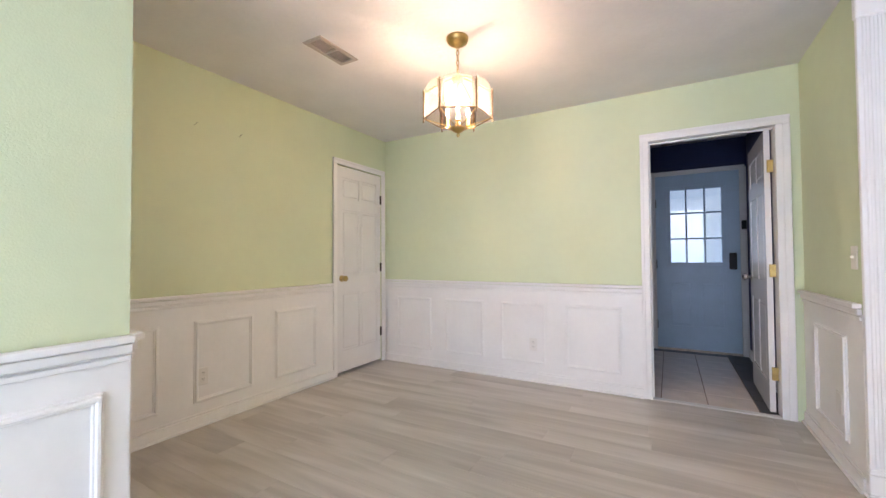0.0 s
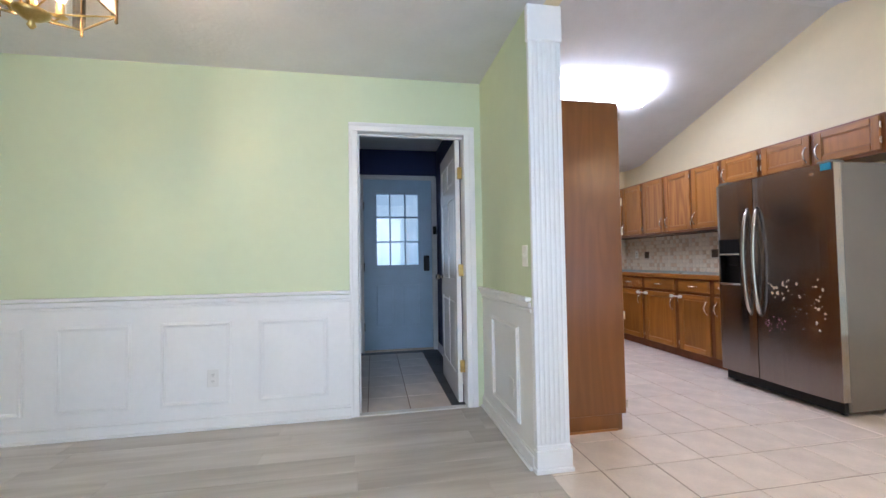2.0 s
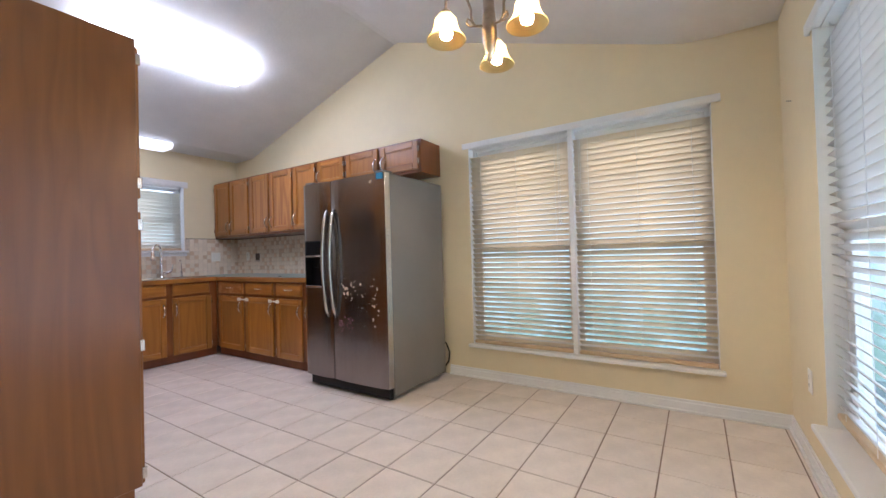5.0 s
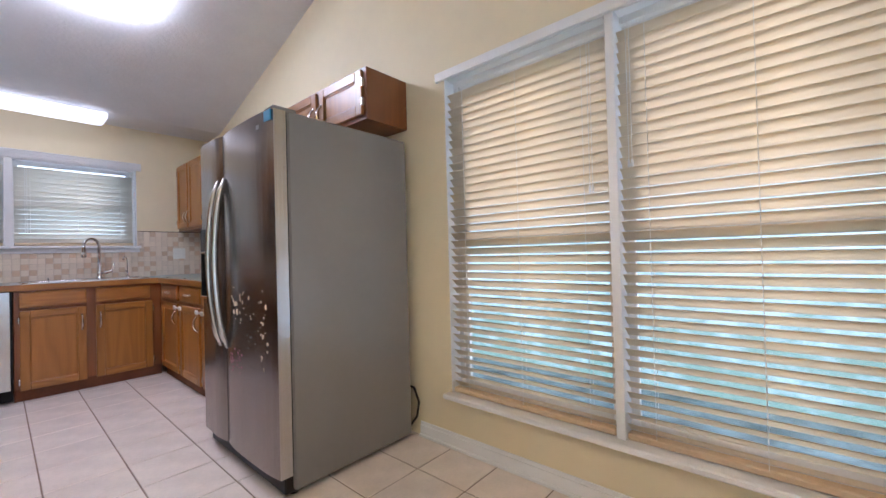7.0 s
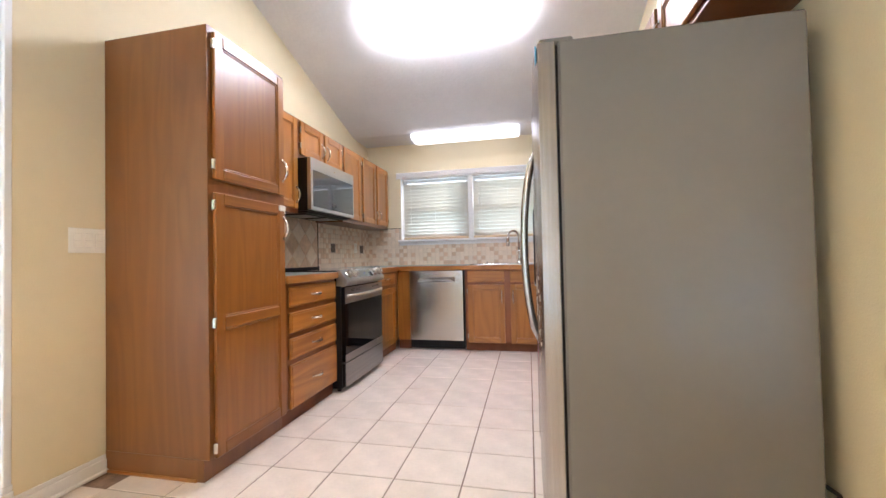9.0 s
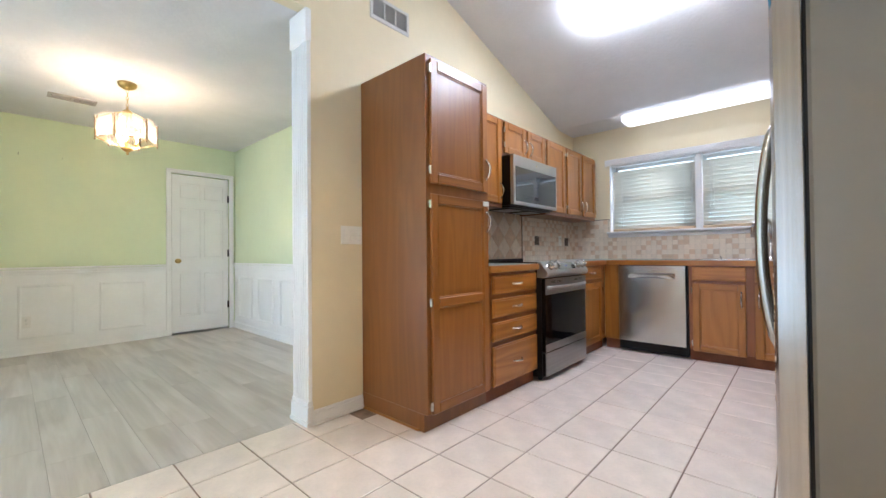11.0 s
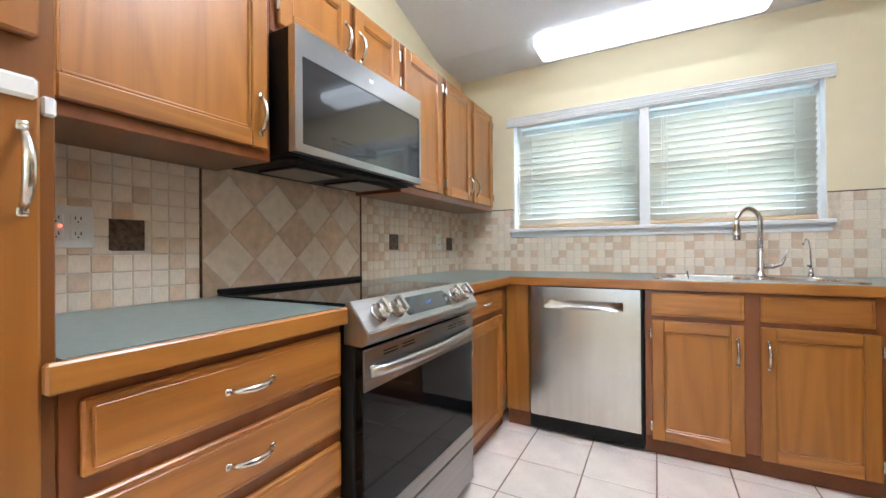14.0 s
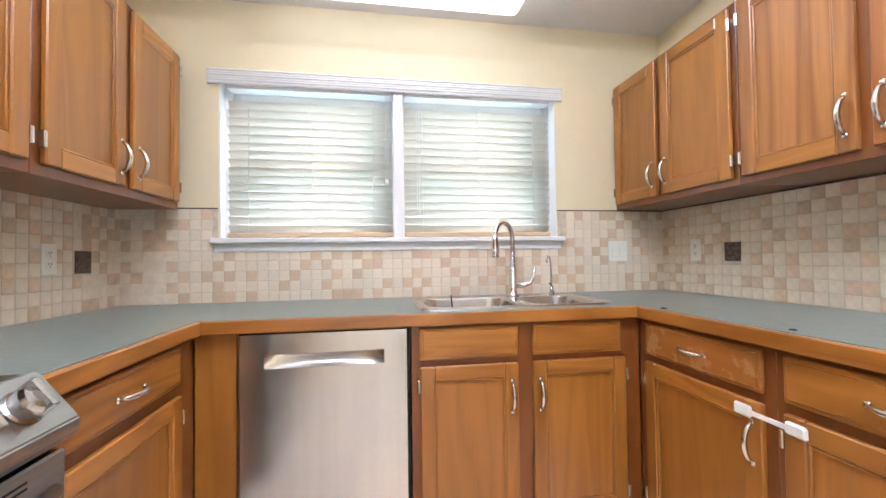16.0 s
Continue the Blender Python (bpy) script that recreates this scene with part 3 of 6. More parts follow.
wainscot("wainscot_north", "y", DN, -1, DW, 0.606, [(-1.81, -1.365), (-1.2, -0.775), (-0.6, -0.173), (0.0, 0.453)])
wainscot("wainscot_west", "x", DW, 1, DS, 3.278, [(1.36, 1.81), (2.02, 2.45), (2.645, 3.07)])
wainscot("wainscot_east", "x", DE, -1, 3.15, DN, [(3.34, 3.83)])
wainscot("wainscot_hall", "x", HALL_W, 1, HALL_S, DS, [(-1.2, -0.55), (-0.35, 0.25), (0.42, 1.075)], (0.162, 0.735))
wainscot("wainscot_south", "y", DS, 1, DW, HALL_W, [(-1.75, -1.4), (-1.25, -0.9)])


def baseboard(name, axis, plane, sgn, a0, a1, h=0.085):
    bm = bmesh.new()
    wb(bm, axis, plane, sgn, a0, a1, 0, 0.013, 0.0, h - 0.02, 0.002)
    wb(bm, axis, plane, sgn, a0, a1, 0, 0.008, h - 0.02, h, 0.002)
    wb(bm, axis, plane, sgn, a0, a1, 0.013, 0.026, 0.0, 0.018, 0.004)
    structure(name, bm, WHITE, "white painted baseboard", "baseboard")


baseboard("baseboard_east", "x", KE, -1, KS, 3.33)
baseboard("baseboard_south", "y", KS, 1, 1.76, KE)
baseboard("baseboard_pantry", "x", KW, 1, 3.15, 3.505)
baseboard("baseboard_entry", "x", 1.565, -1, DN + 0.14, VN)


def casing(name, axis, plane, sgn, a0, a1, h, w=0.06, mat=WHITE, wr=None):
    wr = w if wr is None else wr
    bm = bmesh.new()
    for i, d in ((0, 0.014), (w * 0.62, 0.019)):
        wb(bm, axis, plane, sgn, a0 - w, a0 - i, 0, d, 0, h, 0.003)
        wb(bm, axis, plane, sgn, a1 + (i if i < wr else 0), a1 + wr, 0, d, 0, h, 0.003)
        wb(bm, axis, plane, sgn, a0 - w, a1 + wr, 0, d + 0.001, h + i, h + w, 0.003)
    structure(name, bm, mat, "white painted door casing", "trim")


casing("trim_closet_door", "x", DW, 1, CL0 - 0.004, CL1 + 0.004, DOOR_H + 0.006, 0.055)
casing("trim_entry_doorway", "y", DN, -1, VD0, VD1, DOOR_H, 0.062, wr=0.08)
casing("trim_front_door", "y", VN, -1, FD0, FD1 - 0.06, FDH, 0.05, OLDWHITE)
structure("trim_entry_jamb", boxes((VD0 - 0.019, DN - 0.002, 0, VD0, DN + 0.124, DOOR_H + 0.018), (VD1, DN - 0.002, 0, VD1 + 0.019, DN + 0.124, DOOR_H + 0.018), (VD0, DN - 0.002, DOOR_H, VD1, DN + 0.124, DOOR_H + 0.018), (VD0, DN + 0.05, 0, VD0 + 0.012, DN + 0.07, DOOR_H), (VD0 + 0.012, DN + 0.05, DOOR_H - 0.012, VD1, DN + 0.07, DOOR_H), bevel=0.002), WHITE, "white painted door jamb", "trim")
structure("trim_threshold", boxes((VD0, DN - 0.01, -0.004, VD1, DN + 0.05, 0.006), bevel=0.003), OLDWHITE, "flat threshold strip between plank and tile", "trim")

# fluted end cap of the partition
post = structure("trim_fluted_post", boxes((DE - 0.006, 3.122, 0.13, KW + 0.006, 3.1495, CEIL - 0.002), bevel=0.003), WHITE, "white fluted pilaster capping the partition wall", "trim")
part("plinth", boxes((DE - 0.018, 3.105, 0.0, KW + 0.022, 3.152, 0.025), (DE - 0.012, 3.111, 0.025, KW + 0.016, 3.152, 0.115), (DE - 0.008, 3.116, 0.115, KW + 0.010, 3.152, 0.14), bevel=0.004), WHITE, post)
part("capital", boxes((DE - 0.012, 3.112, 2.24, KW + 0.012, 3.1515, CEIL - 0.004), bevel=0.005), WHITE, post)
for k in range(6):
    x = DE + 0.020 + k * 0.0262
    part("reed", boxes((x - 0.008, 3.1165, 0.145, x + 0.008, 3.1225, 2.236), bevel=0.004), WHITE, post)


# ---- doors ----
def panel_leaf(w, h, t, panels, hole=None):
    """A moulded door leaf from (0,0,0) to (w,t,h): panels (x0,x1,z0,z1) sunk with a raised field; hole is a glazed light."""
    bm = bmesh.new()
    core = 0.009
    cuts_x = sorted({0, w, *[v for p in panels + ([hole] if hole else []) for v in p[:2]]})
    cuts_z = sorted({0, h, *[v for p in panels + ([hole] if hole else []) for v in p[2:]]})
    for x0, x1 in zip(cuts_x, cuts_x[1:]):
        for z0, z1 in zip(cuts_z, cuts_z[1:]):
            cx, cz = (x0 + x1) / 2, (z0 + z1) / 2
            inside = [p for p in panels if p[0] < cx < p[1] and p[2] < cz < p[3]]
            if hole and hole[0] < cx < hole[1] and hole[2] < cz < hole[3]:
                continue
            if not inside:
                box(bm, x0, 0, z0, x1, t, z1)
            else:
                box(bm, x0, core, z0, x1, t - core, z1)
    bmesh.ops.remove_doubles(bm, verts=bm.verts, dist=1e-5)
    for x0, x1, z0, z1 in panels:
        box(bm, x0 + 0.022, 0.0025, z0 + 0.022, x1 - 0.022, t - 0.0025, z1 - 0.022, 0.0064)
    return bm


SIX = [(0.105, 0.48, 0.2, 0.77), (0.52, 0.895, 0.2, 0.77), (0.105, 0.48, 0.93, 1.58), (0.52, 0.895, 0.93, 1.58), (0.105, 0.48, 1.69, 1.9), (0.52, 0.895, 1.69, 1.9)]


def six_panels(w):
    return [(round(a * w, 4), round(b * w, 4), c, d) for a, b, c, d in SIX]


def turned(bm, m):
    bmesh.ops.transform(bm, matrix=m, verts=bm.verts)
    return bm


def knob(parent, m, mat):
    """A round door knob with rose, its axis along local -y from the leaf's face."""
    bm = lathe(bmesh.new(), [(0.030, 0), (0.031, 0.006), (0.014, 0.010), (0.012, 0.028), (0.020, 0.034), (0.027, 0.044), (0.028, 0.056), (0.022, 0.066), (0.004, 0.069)], (0, 0, 0), 20, Matrix.Rotation(radians(90), 3, "X"))
    return part("knob", turned(bm, m), mat, parent, smooth=True)


# closet door, hinged at its north edge
closet = thing("door_closet", (DW - 0.02, CL0, 0.012), "closed white six-panel closet door with a brass knob", "door", kind="structure")
w = CL1 - CL0 - 0.004
m = pose(DW - 0.004, CL0 + 0.002, 0.024, 0, 0, 90)
leaf = part("leaf", turned(panel_leaf(w, 2.008, 0.035, six_panels(w)), m), DOORWHITE, closet)
knob(leaf, pose(DW - 0.004, CL0 + 0.065, 0.93, 0, 0, 90), BRASS)
for z in (0.28, 0.98, 1.72):
    part("hinge", boxes((DW - 0.004, CL1 - 0.016, z, DW + 0.008, CL1 + 0.010, z + 0.095), bevel=0.002), BLACKMETAL, leaf)

# door to the entry, standing wide
entry_door = thing("door_entry", (0, 0, 0), "white six-panel door standing wide into the entry", "door", kind="structure")
w = VD1 - VD0 - 0.006
swing = pose(VD1 - 0.014, DN + 0.090, 0.01, 0, 0, 88.5)
leaf = part("leaf", turned(panel_leaf(w, 2.02, 0.035, six_panels(w)), swing), DOORWHITE, entry_door)
knob(leaf, swing @ pose(w - 0.065, 0.035, 0.93, 0, 0, 180), NICKEL)
knob(leaf, swing @ pose(w - 0.065, 0.0, 0.93, 0, 0, 0), NICKEL)
for z in (0.24, 0.97, 1.72):
    part("hinge", boxes((VD1 - 0.036, DN + 0.066, z, VD1 + 0.001, DN + 0.0835, z + 0.09), bevel=0.002), BRASS, leaf)

# front door with nine lights
front = thing("door_front", (FD0, VN, 0.02), "closed pale grey front door with nine glass lights, blue daylight in its paint colour", "door", kind="structure")
w, y0 = FD1 - FD0 - 0.06, VN + 0.02
m = pose(FD0, y0, 0.022)
hole = (0.135, 0.69, 1.005, 1.92)
leaf = part("leaf", turned(panel_leaf(w, FDH - 0.022, 0.045, [(0.13, 0.37, 0.27, 0.80), (0.455, 0.695, 0.27, 0.80)], hole), m), DAYLITDOOR, front)
bars = bmesh.new()
hx, hz = [hole[0] + i * (hole[1] - hole[0]) / 3 for i in range(4)], [hole[2] + i * (hole[3] - hole[2]) / 3 for i in range(4)]
for i, x in enumerate(hx):
    wd = 0.022 if i in (0, 3) else 0.009
    box(bars, FD0 + x - wd, y0 - 0.008, 0.022 + hz[0] - 0.02, FD0 + x + wd, y0 + 0.05, 0.022 + hz[3] + 0.02, 0.003)
for i, z in enumerate(hz):
    wd = 0.022 if i in (0, 3) else 0.009
    box(bars, FD0 + hx[0], y0 - 0.0075, 0.022 + z - wd, FD0 + hx[3], y0 + 0.049, 0.022 + z + wd, 0.003)
part("muntins", bars, DAYLITDOOR, leaf)
for i in range(3):
    for k in range(3):
        p = part("pane", boxes((FD0 + hx[i], y0 + 0.02, 0.022 + hz[k], FD0 + hx[i + 1], y0 + 0.024, 0.022 + hz[k + 1])), CLEAR, leaf)
        p.visible_shadow = False
part("keypad_lock", boxes((FD0 + 0.73, y0 - 0.032, 0.97, FD0 + 0.80, y0, 1.16), bevel=0.008), BLACK, leaf, "black electronic keypad lock")
part("door_chain", boxes((FD1 - 0.05, VN - 0.035, 1.42, FD1 - 0.005, VN - 0.018, 1.52), bevel=0.004), BLACK, front)
for z in (0.25, 0.98, 1.72):
    part("hinge", boxes((FD0 - 0.006, y0 - 0.012, z, FD0 + 0.008, y0 + 0.002, z + 0.1), bevel=0.002), BLACKMETAL, leaf)
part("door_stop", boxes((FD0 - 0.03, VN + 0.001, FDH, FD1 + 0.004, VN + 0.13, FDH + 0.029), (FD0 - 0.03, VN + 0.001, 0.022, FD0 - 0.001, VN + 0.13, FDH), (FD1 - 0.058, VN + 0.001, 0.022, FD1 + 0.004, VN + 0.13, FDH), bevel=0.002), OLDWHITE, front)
part("sill", boxes((FD0 - 0.03, VN - 0.01, 0, FD1, VN + 0.14, 0.022), bevel=0.004), BRONZE, front)


# ---- windows and blinds ----
def window(name, axis, plane, sgn, a0, a1, z0, z1, m0, m1, apron=True):
    """Two double-hung units side by side in one opening; sgn points into the room."""
    win = thing(name, at_wall(axis, plane, sgn, (a0 + a1) / 2, 0, z0), "white double-hung window pair in a drywall opening", "window", kind="structure")
    fr = bmesh.new()
    for b0, b1, c0, c1 in ((a0, a0 + 0.035, z0, z1), (a1 - 0.035, a1, z0, z1), (a0 + 0.035, a1 - 0.035, z0, z0 + 0.035), (a0 + 0.035, a1 - 0.035, z1 - 0.035, z1)):
        wb(fr, axis, plane, sgn, b0, b1, -0.135, -0.075, c0, c1, 0.003)
    part("window_frame", fr, WHITE, win)
    mu = bmesh.new()
    wb(mu, axis, plane, sgn, m0, m1, -0.135, 0.002, z0, z1, 0.003)
    part("mullion", mu, WHITE, win)
    mid = (z0 + z1) / 2 - 0.02
    for b0, b1 in ((a0 + 0.035, m0), (m1, a1 - 0.035)):
        for c0, c1, d in ((z0 + 0.035, mid + 0.02, -0.09), (mid - 0.02, z1 - 0.035, -0.118)):
            s = bmesh.new()
            for e0, e1, g0, g1 in ((b0, b0 + 0.035, c0, c1), (b1 - 0.035, b1, c0, c1), (b0 + 0.035, b1 - 0.035, c0, c0 + 0.04), (b0 + 0.035, b1 - 0.035, c1 - 0.04, c1)):
                wb(s, axis, plane, sgn, e0, e1, d - 0.012, d + 0.012, g0, g1, 0.003)
            sash = part("sash", s, WHITE, win)
            g = part("pane", wb(bmesh.new(), axis, plane, sgn, b0 + 0.03, b1 - 0.03, d - 0.002, d + 0.002, c0 + 0.035, c1 - 0.035), CLEAR, sash)
            g.visible_shadow = False
    for b0, b1, c0, c1 in ((a0, a0 + 0.005, z0 + 0.002, z1 - 0.006), (a1 - 0.005, a1, z0 + 0.002, z1 - 0.006), (a0, a1, z1 - 0.005, z1)):
        part("jamb_liner", wb(bmesh.new(), axis, plane, sgn, b0, b1, -0.074, 0.0015, c0, c1), WHITE, win)
    si = bmesh.new()
    wb(si, axis, plane, sgn, a0 - 0.028, a1 + 0.028, -0.07, 0.052, z0 - 0.026, z0 + 0.001, 0.006)
    part("window_sill", si, WHITE, win)
    if apron:
        ap = bmesh.new()
        wb(ap, axis, plane, sgn, a0 - 0.02, a1 + 0.02, 0, 0.016, z0 - 0.068, z0 - 0.026, 0.004)
        wb(ap, axis, plane, sgn, a0 - 0.008, a1 + 0.008, 0.016, 0.021, z0 - 0.066, z0 - 0.045, 0.002)
        part("apron", ap, WHITE, win)
    return win


def slat_bmesh(length, axis, sgn, tilt, width=0.05):
    """One curved slat about its own middle; its room edge is the higher one."""
    bm = bmesh.new()
    rows = []
    for i in range(5):
        u = (i / 4 - 0.5) * width
        crown = 0.003 * (1 - (2 * u / width) ** 2)
        d, z = u * math.cos(tilt) - crown * math.sin(tilt), u * math.sin(tilt) + crown * math.cos(tilt)
        rows.append([bm.verts.new(((sgn * d, a, z + k) if axis == "x" else (a, sgn * d, z + k))) for a in (-length / 2, length / 2) for k in (0.0, -0.0026)])
    for r, q in zip(rows, rows[1:]):
        bm.faces.new((r[0], r[2], q[2], q[0]))
        bm.faces.new((r[1], q[1], q[3], r[3]))
        bm.faces.new((r[0], q[0], q[1], r[1]))
        bm.faces.new((r[2], r[3], q[3], q[2]))
    for r in (rows[0], rows[-1]):
        bm.faces.new((r[0], r[1], r[3], r[2]))
    return bm


def blind(axis, plane, sgn, a0, a1, z0, z1, mat, tilt, label, group, pitch=0.0425, wand=None, rng=None, d=-0.032, rail=0.045):
    """A two-inch slat blind hung inside the opening."""
    base = at_wall(axis, plane, sgn, (a0 + a1) / 2, d, z0)
    b = thing("window_blind", base, label, "blind", group)
    part("headrail", wb(bmesh.new(), axis, plane, sgn, a0, a1, d - 0.028, d + 0.028, z1 - rail, z1, 0.002), WHITE, b)
    part("bottom_rail", wb(bmesh.new(), axis, plane, sgn, a0, a1, d - 0.024, d + 0.024, z0 + 0.004, z0 + 0.030, 0.005), RAILTAN, b)
    me = mesh_of("slat", slat_bmesh(a1 - a0, axis, sgn, radians(tilt)), mat, True)
    n = int((z1 - 0.06 - z0 - 0.045) / pitch)
    for k in range(n):
        s = new("slat", me)
        s.parent = b
        s.location = (0, 0, 0.052 + k * pitch)
        turn = (rng or random).uniform(-0.0012, 0.0012)
        s.rotation_euler = (turn, 0, 0) if axis == "x" else (0, turn, 0)
    for f in (0.12, 0.5, 0.88):
        a = a0 + f * (a1 - a0)
        c = bmesh.new()
        for dd in (-0.020, 0.020):
            tube(c, [at_wall(axis, plane, sgn, a, d + dd, z0 + 0.02), at_wall(axis, plane, sgn, a, d + dd, z1 - 0.04)], 0.0012, 5)
        part("ladder_cord", c, WHITE, b)
    if wand:
        a = a0 + wand[0] * (a1 - a0)
        c = bmesh.new()
        for o in (0, 0.012):
            tube(c, [at_wall(axis, plane, sgn, a + o, d + 0.034, z1 - 0.04), at_wall(axis, plane, sgn, a + o, d + 0.036, z1 - wand[1])], 0.0013, 5)
            lathe(c, [(0.002, 0), (0.006, 0.004), (0.004, 0.03), (0.001, 0.032)], at_wall(axis, plane, sgn, a + o, d + 0.036, z1 - wand[1] - 0.03), 8)
        part("pull_cord", c, WHITE, b)
    return b


def valance(axis, plane, sgn, a0, a1, z0, z1, ribs, label):
    val = thing("blind_valance", at_wall(axis, plane, sgn, (a0 + a1) / 2, 0, z0), label, "valance")
    part("board", wb(bmesh.new(), axis, plane, sgn, a0, a1, 0.004, 0.016, z0, z1, 0.002), WHITE, val)
    h = (z1 - z0) / ribs
    for k in range(ribs):
        part("rib", wb(bmesh.new(), axis, plane, sgn, a0, a1, 0.016, 0.0225 if k % 2 else 0.019, z0 + k * h + 0.002, z0 + (k + 1) * h - 0.002, 0.002), WHITE, val)
    for e in (a0, a1 - 0.012):
        part("bracket", wb(bmesh.new(), axis, plane, sgn, e, e + 0.012, 0.0, 0.004, z0, z1), WHITE, val)
    return val


slat_rng = random.Random(4)
window("window_east", "x", KE, -1, EW0, EW1, WZ0, WZ1, 2.180, 2.216, apron=False)
for a0, a1, wd in ((EW0 + 0.008, 2.176, (0.94, 0.62)), (2.220, EW1 - 0.008, (0.07, 0.7))):
    blind("x", KE, -1, a0, a1, WZ0, WZ1, SLAT, 41, "cream two-inch slat blind, lowered and half tilted", "blinds of the wide window", rail=0.014, wand=wd, rng=slat_rng)
valance("x", KE, -1, 1.244, 3.14, 2.022, 2.072, 1, "white valance board over the blinds")
window("window_south", "y", KS, 1, SW0, SW1, WZ0, WZ1, 3.007, 3.043, apron=False)
for a0, a1 in ((SW0 + 0.008, 3.003), (3.047, SW1 - 0.008)):
    blind("y", KS, 1, a0, a1, WZ0 + 0.045, WZ1, SLAT_S, 33, "bright white two-inch slat blind, lowered and half tilted", "blinds of the nook side window", rail=0.014, d=-0.052, rng=slat_rng)
valance("y", KS, 1, 2.08, 3.97, 2.022, 2.072, 1, "white valance board over the side blinds")
window("window_north", "y", KN, -1, NW0, NW1, NZ0, NZ1, 3.072, 3.126)
for a0, a1, wd in ((2.236, 3.066, (0.96, 0.5)), (3.132, 3.969, (0.08, 0.66))):
    blind("y", KN, -1, a0, a1, NZ0, NZ1, SLAT_N, 45, "white two-inch slat blind over the sink, lowered and half tilted", "blinds over the sink", wand=wd, rng=slat_rng)
valance("y", KN, -1, 2.15, 4.04, 2.010, 2.086, 6, "white ribbed valance over the sink blinds")

# ---- outside ----
structure("ground", boxes((-60, -60, -0.5, 60, 60, -0.3)), LAWN, "pale green lawn outside the windows", "ground")
structure("backdrop_east", boxes((KE + 2.6, -2.5, -0.3, KE + 2.62, 7.0, 2.7)), GARDEN, "bright garden beyond the blinds", "backdrop")
structure("backdrop_south", boxes((0.5, KS - 2.62, -0.3, 7.0, KS - 2.6, 2.9)), SIDEYARD, "bright garden beyond the side blinds", "backdrop")
structure("backdrop_north", boxes((0.9, KN + 2.2, -0.3, 6.0, KN + 2.22, 2.9)), YARD, "bright yard beyond the sink window", "backdrop")
structure("backdrop_porch", boxes((0.1, VN + 0.9, -0.3, 1.58, VN + 0.92, 2.7)), PORCH, "pale blue daylight beyond the front door", "backdrop")
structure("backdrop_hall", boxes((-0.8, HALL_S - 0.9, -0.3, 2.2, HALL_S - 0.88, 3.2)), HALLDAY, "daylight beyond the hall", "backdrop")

structure("closet_box", boxes((DW - 0.72, CL0 - 0.1, 0, DW - 0.12, CL0 - 0.06, CEIL), (DW - 0.72, CL1 + 0.06, 0, DW - 0.12, CL1 + 0.1, CEIL), (DW - 0.72, CL0 - 0.06, CEIL - 0.04, DW - 0.12, CL1 + 0.06, CEIL), (DW - 0.72, CL0 - 0.06, -0.1, DW - 0.12, CL1 + 0.06, -0.004)), OLDWHITE, "closed inside of the closet", "wall")
structure("porch_box", boxes((0.0, VN + 0.14, -0.12, 1.66, VN + 0.92, -0.1), (0.0, VN + 0.14, 2.6, 1.66, VN + 0.92, 2.7)), OLDWHITE, "porch floor and soffit outside the front door", "porch")


# ---- cabinets ----
def pull(parent, axis, plane, sgn, a, z, length, upright, d0=0.02, mat=NICKEL):
    """An arched bar pull with flat feet."""
    bm = bmesh.new()
    pts, rad = [], []
    for i in range(11):
        f = i / 10
        s = (f - 0.5) * length
        d = d0 + 0.004 + 0.026 * math.sin(math.pi * f) ** 0.7
        pts.append(at_wall(axis, plane, sgn, a if upright else a + s, d, z + s if upright else z))
        rad.append(0.0052 + 0.0032 * math.sin(math.pi * f))
    tube(bm, pts, rad, 8)
    for s in (-0.5, 0.5):
        c = (a, z + s * (length + 0.008)) if upright else (a + s * (length + 0.008), z)
        wb(bm, axis, plane, sgn, c[0] - 0.0075, c[0] + 0.0075, d0, d0 + 0.006, c[1] - 0.0075, c[1] + 0.0075, 0.0025)
    return part("handle", bm, mat, parent, smooth=True)


def cab_door(parent, axis, plane, sgn, a0, a1, z0, z1, mat=OAK_V, rail=0.055, mid=None, level=None):
    """Frame-and-panel door lying on the face frame, 20 mm thick: a sunk panel between stiles and rails."""
    level = level or (OAK_Y if axis == "x" else OAK_X)
    bm = bmesh.new()
    wb(bm, axis, plane, sgn, a0 + rail - 0.004, a1 - rail + 0.004, 0.001, 0.0085, z0 + rail - 0.004, z1 - rail + 0.004)
    door = part("door", bm, mat, parent)
    for c0, c1, inner in ((a0, a0 + rail, 1), (a1 - rail, a1, -1)):
        s = wb(bmesh.new(), axis, plane, sgn, c0, c1, 0.001, 0.020, z0, z1, 0.004)
        e = c1 if inner > 0 else c0
        wb(s, axis, plane, sgn, min(e, e + inner * 0.009), max(e, e + inner * 0.009), 0.008, 0.0145, z0 + rail, z1 - rail, 0.0025)
        part("stile", s, mat, door)
    bars = [(z0, z0 + rail, 1), (z1 - rail, z1, -1)] + ([(mid - rail / 2, mid + rail / 2, 0)] if mid else [])
    for c0, c1, inner in bars:
        s = wb(bmesh.new(), axis, plane, sgn, a0 + rail + 0.0005, a1 - rail - 0.0005, 0.001, 0.0195, c0, c1, 0.004)
        for e, k in ((c1, 1), (c0, -1)):
            if inner in (0, k):
                wb(s, axis, plane, sgn, a0 + rail + 0.009, a1 - rail - 0.009, 0.008, 0.0145, min(e, e + k * 0.009), max(e, e + k * 0.009), 0.0025)
        part("rail", s, level, door)
    return door


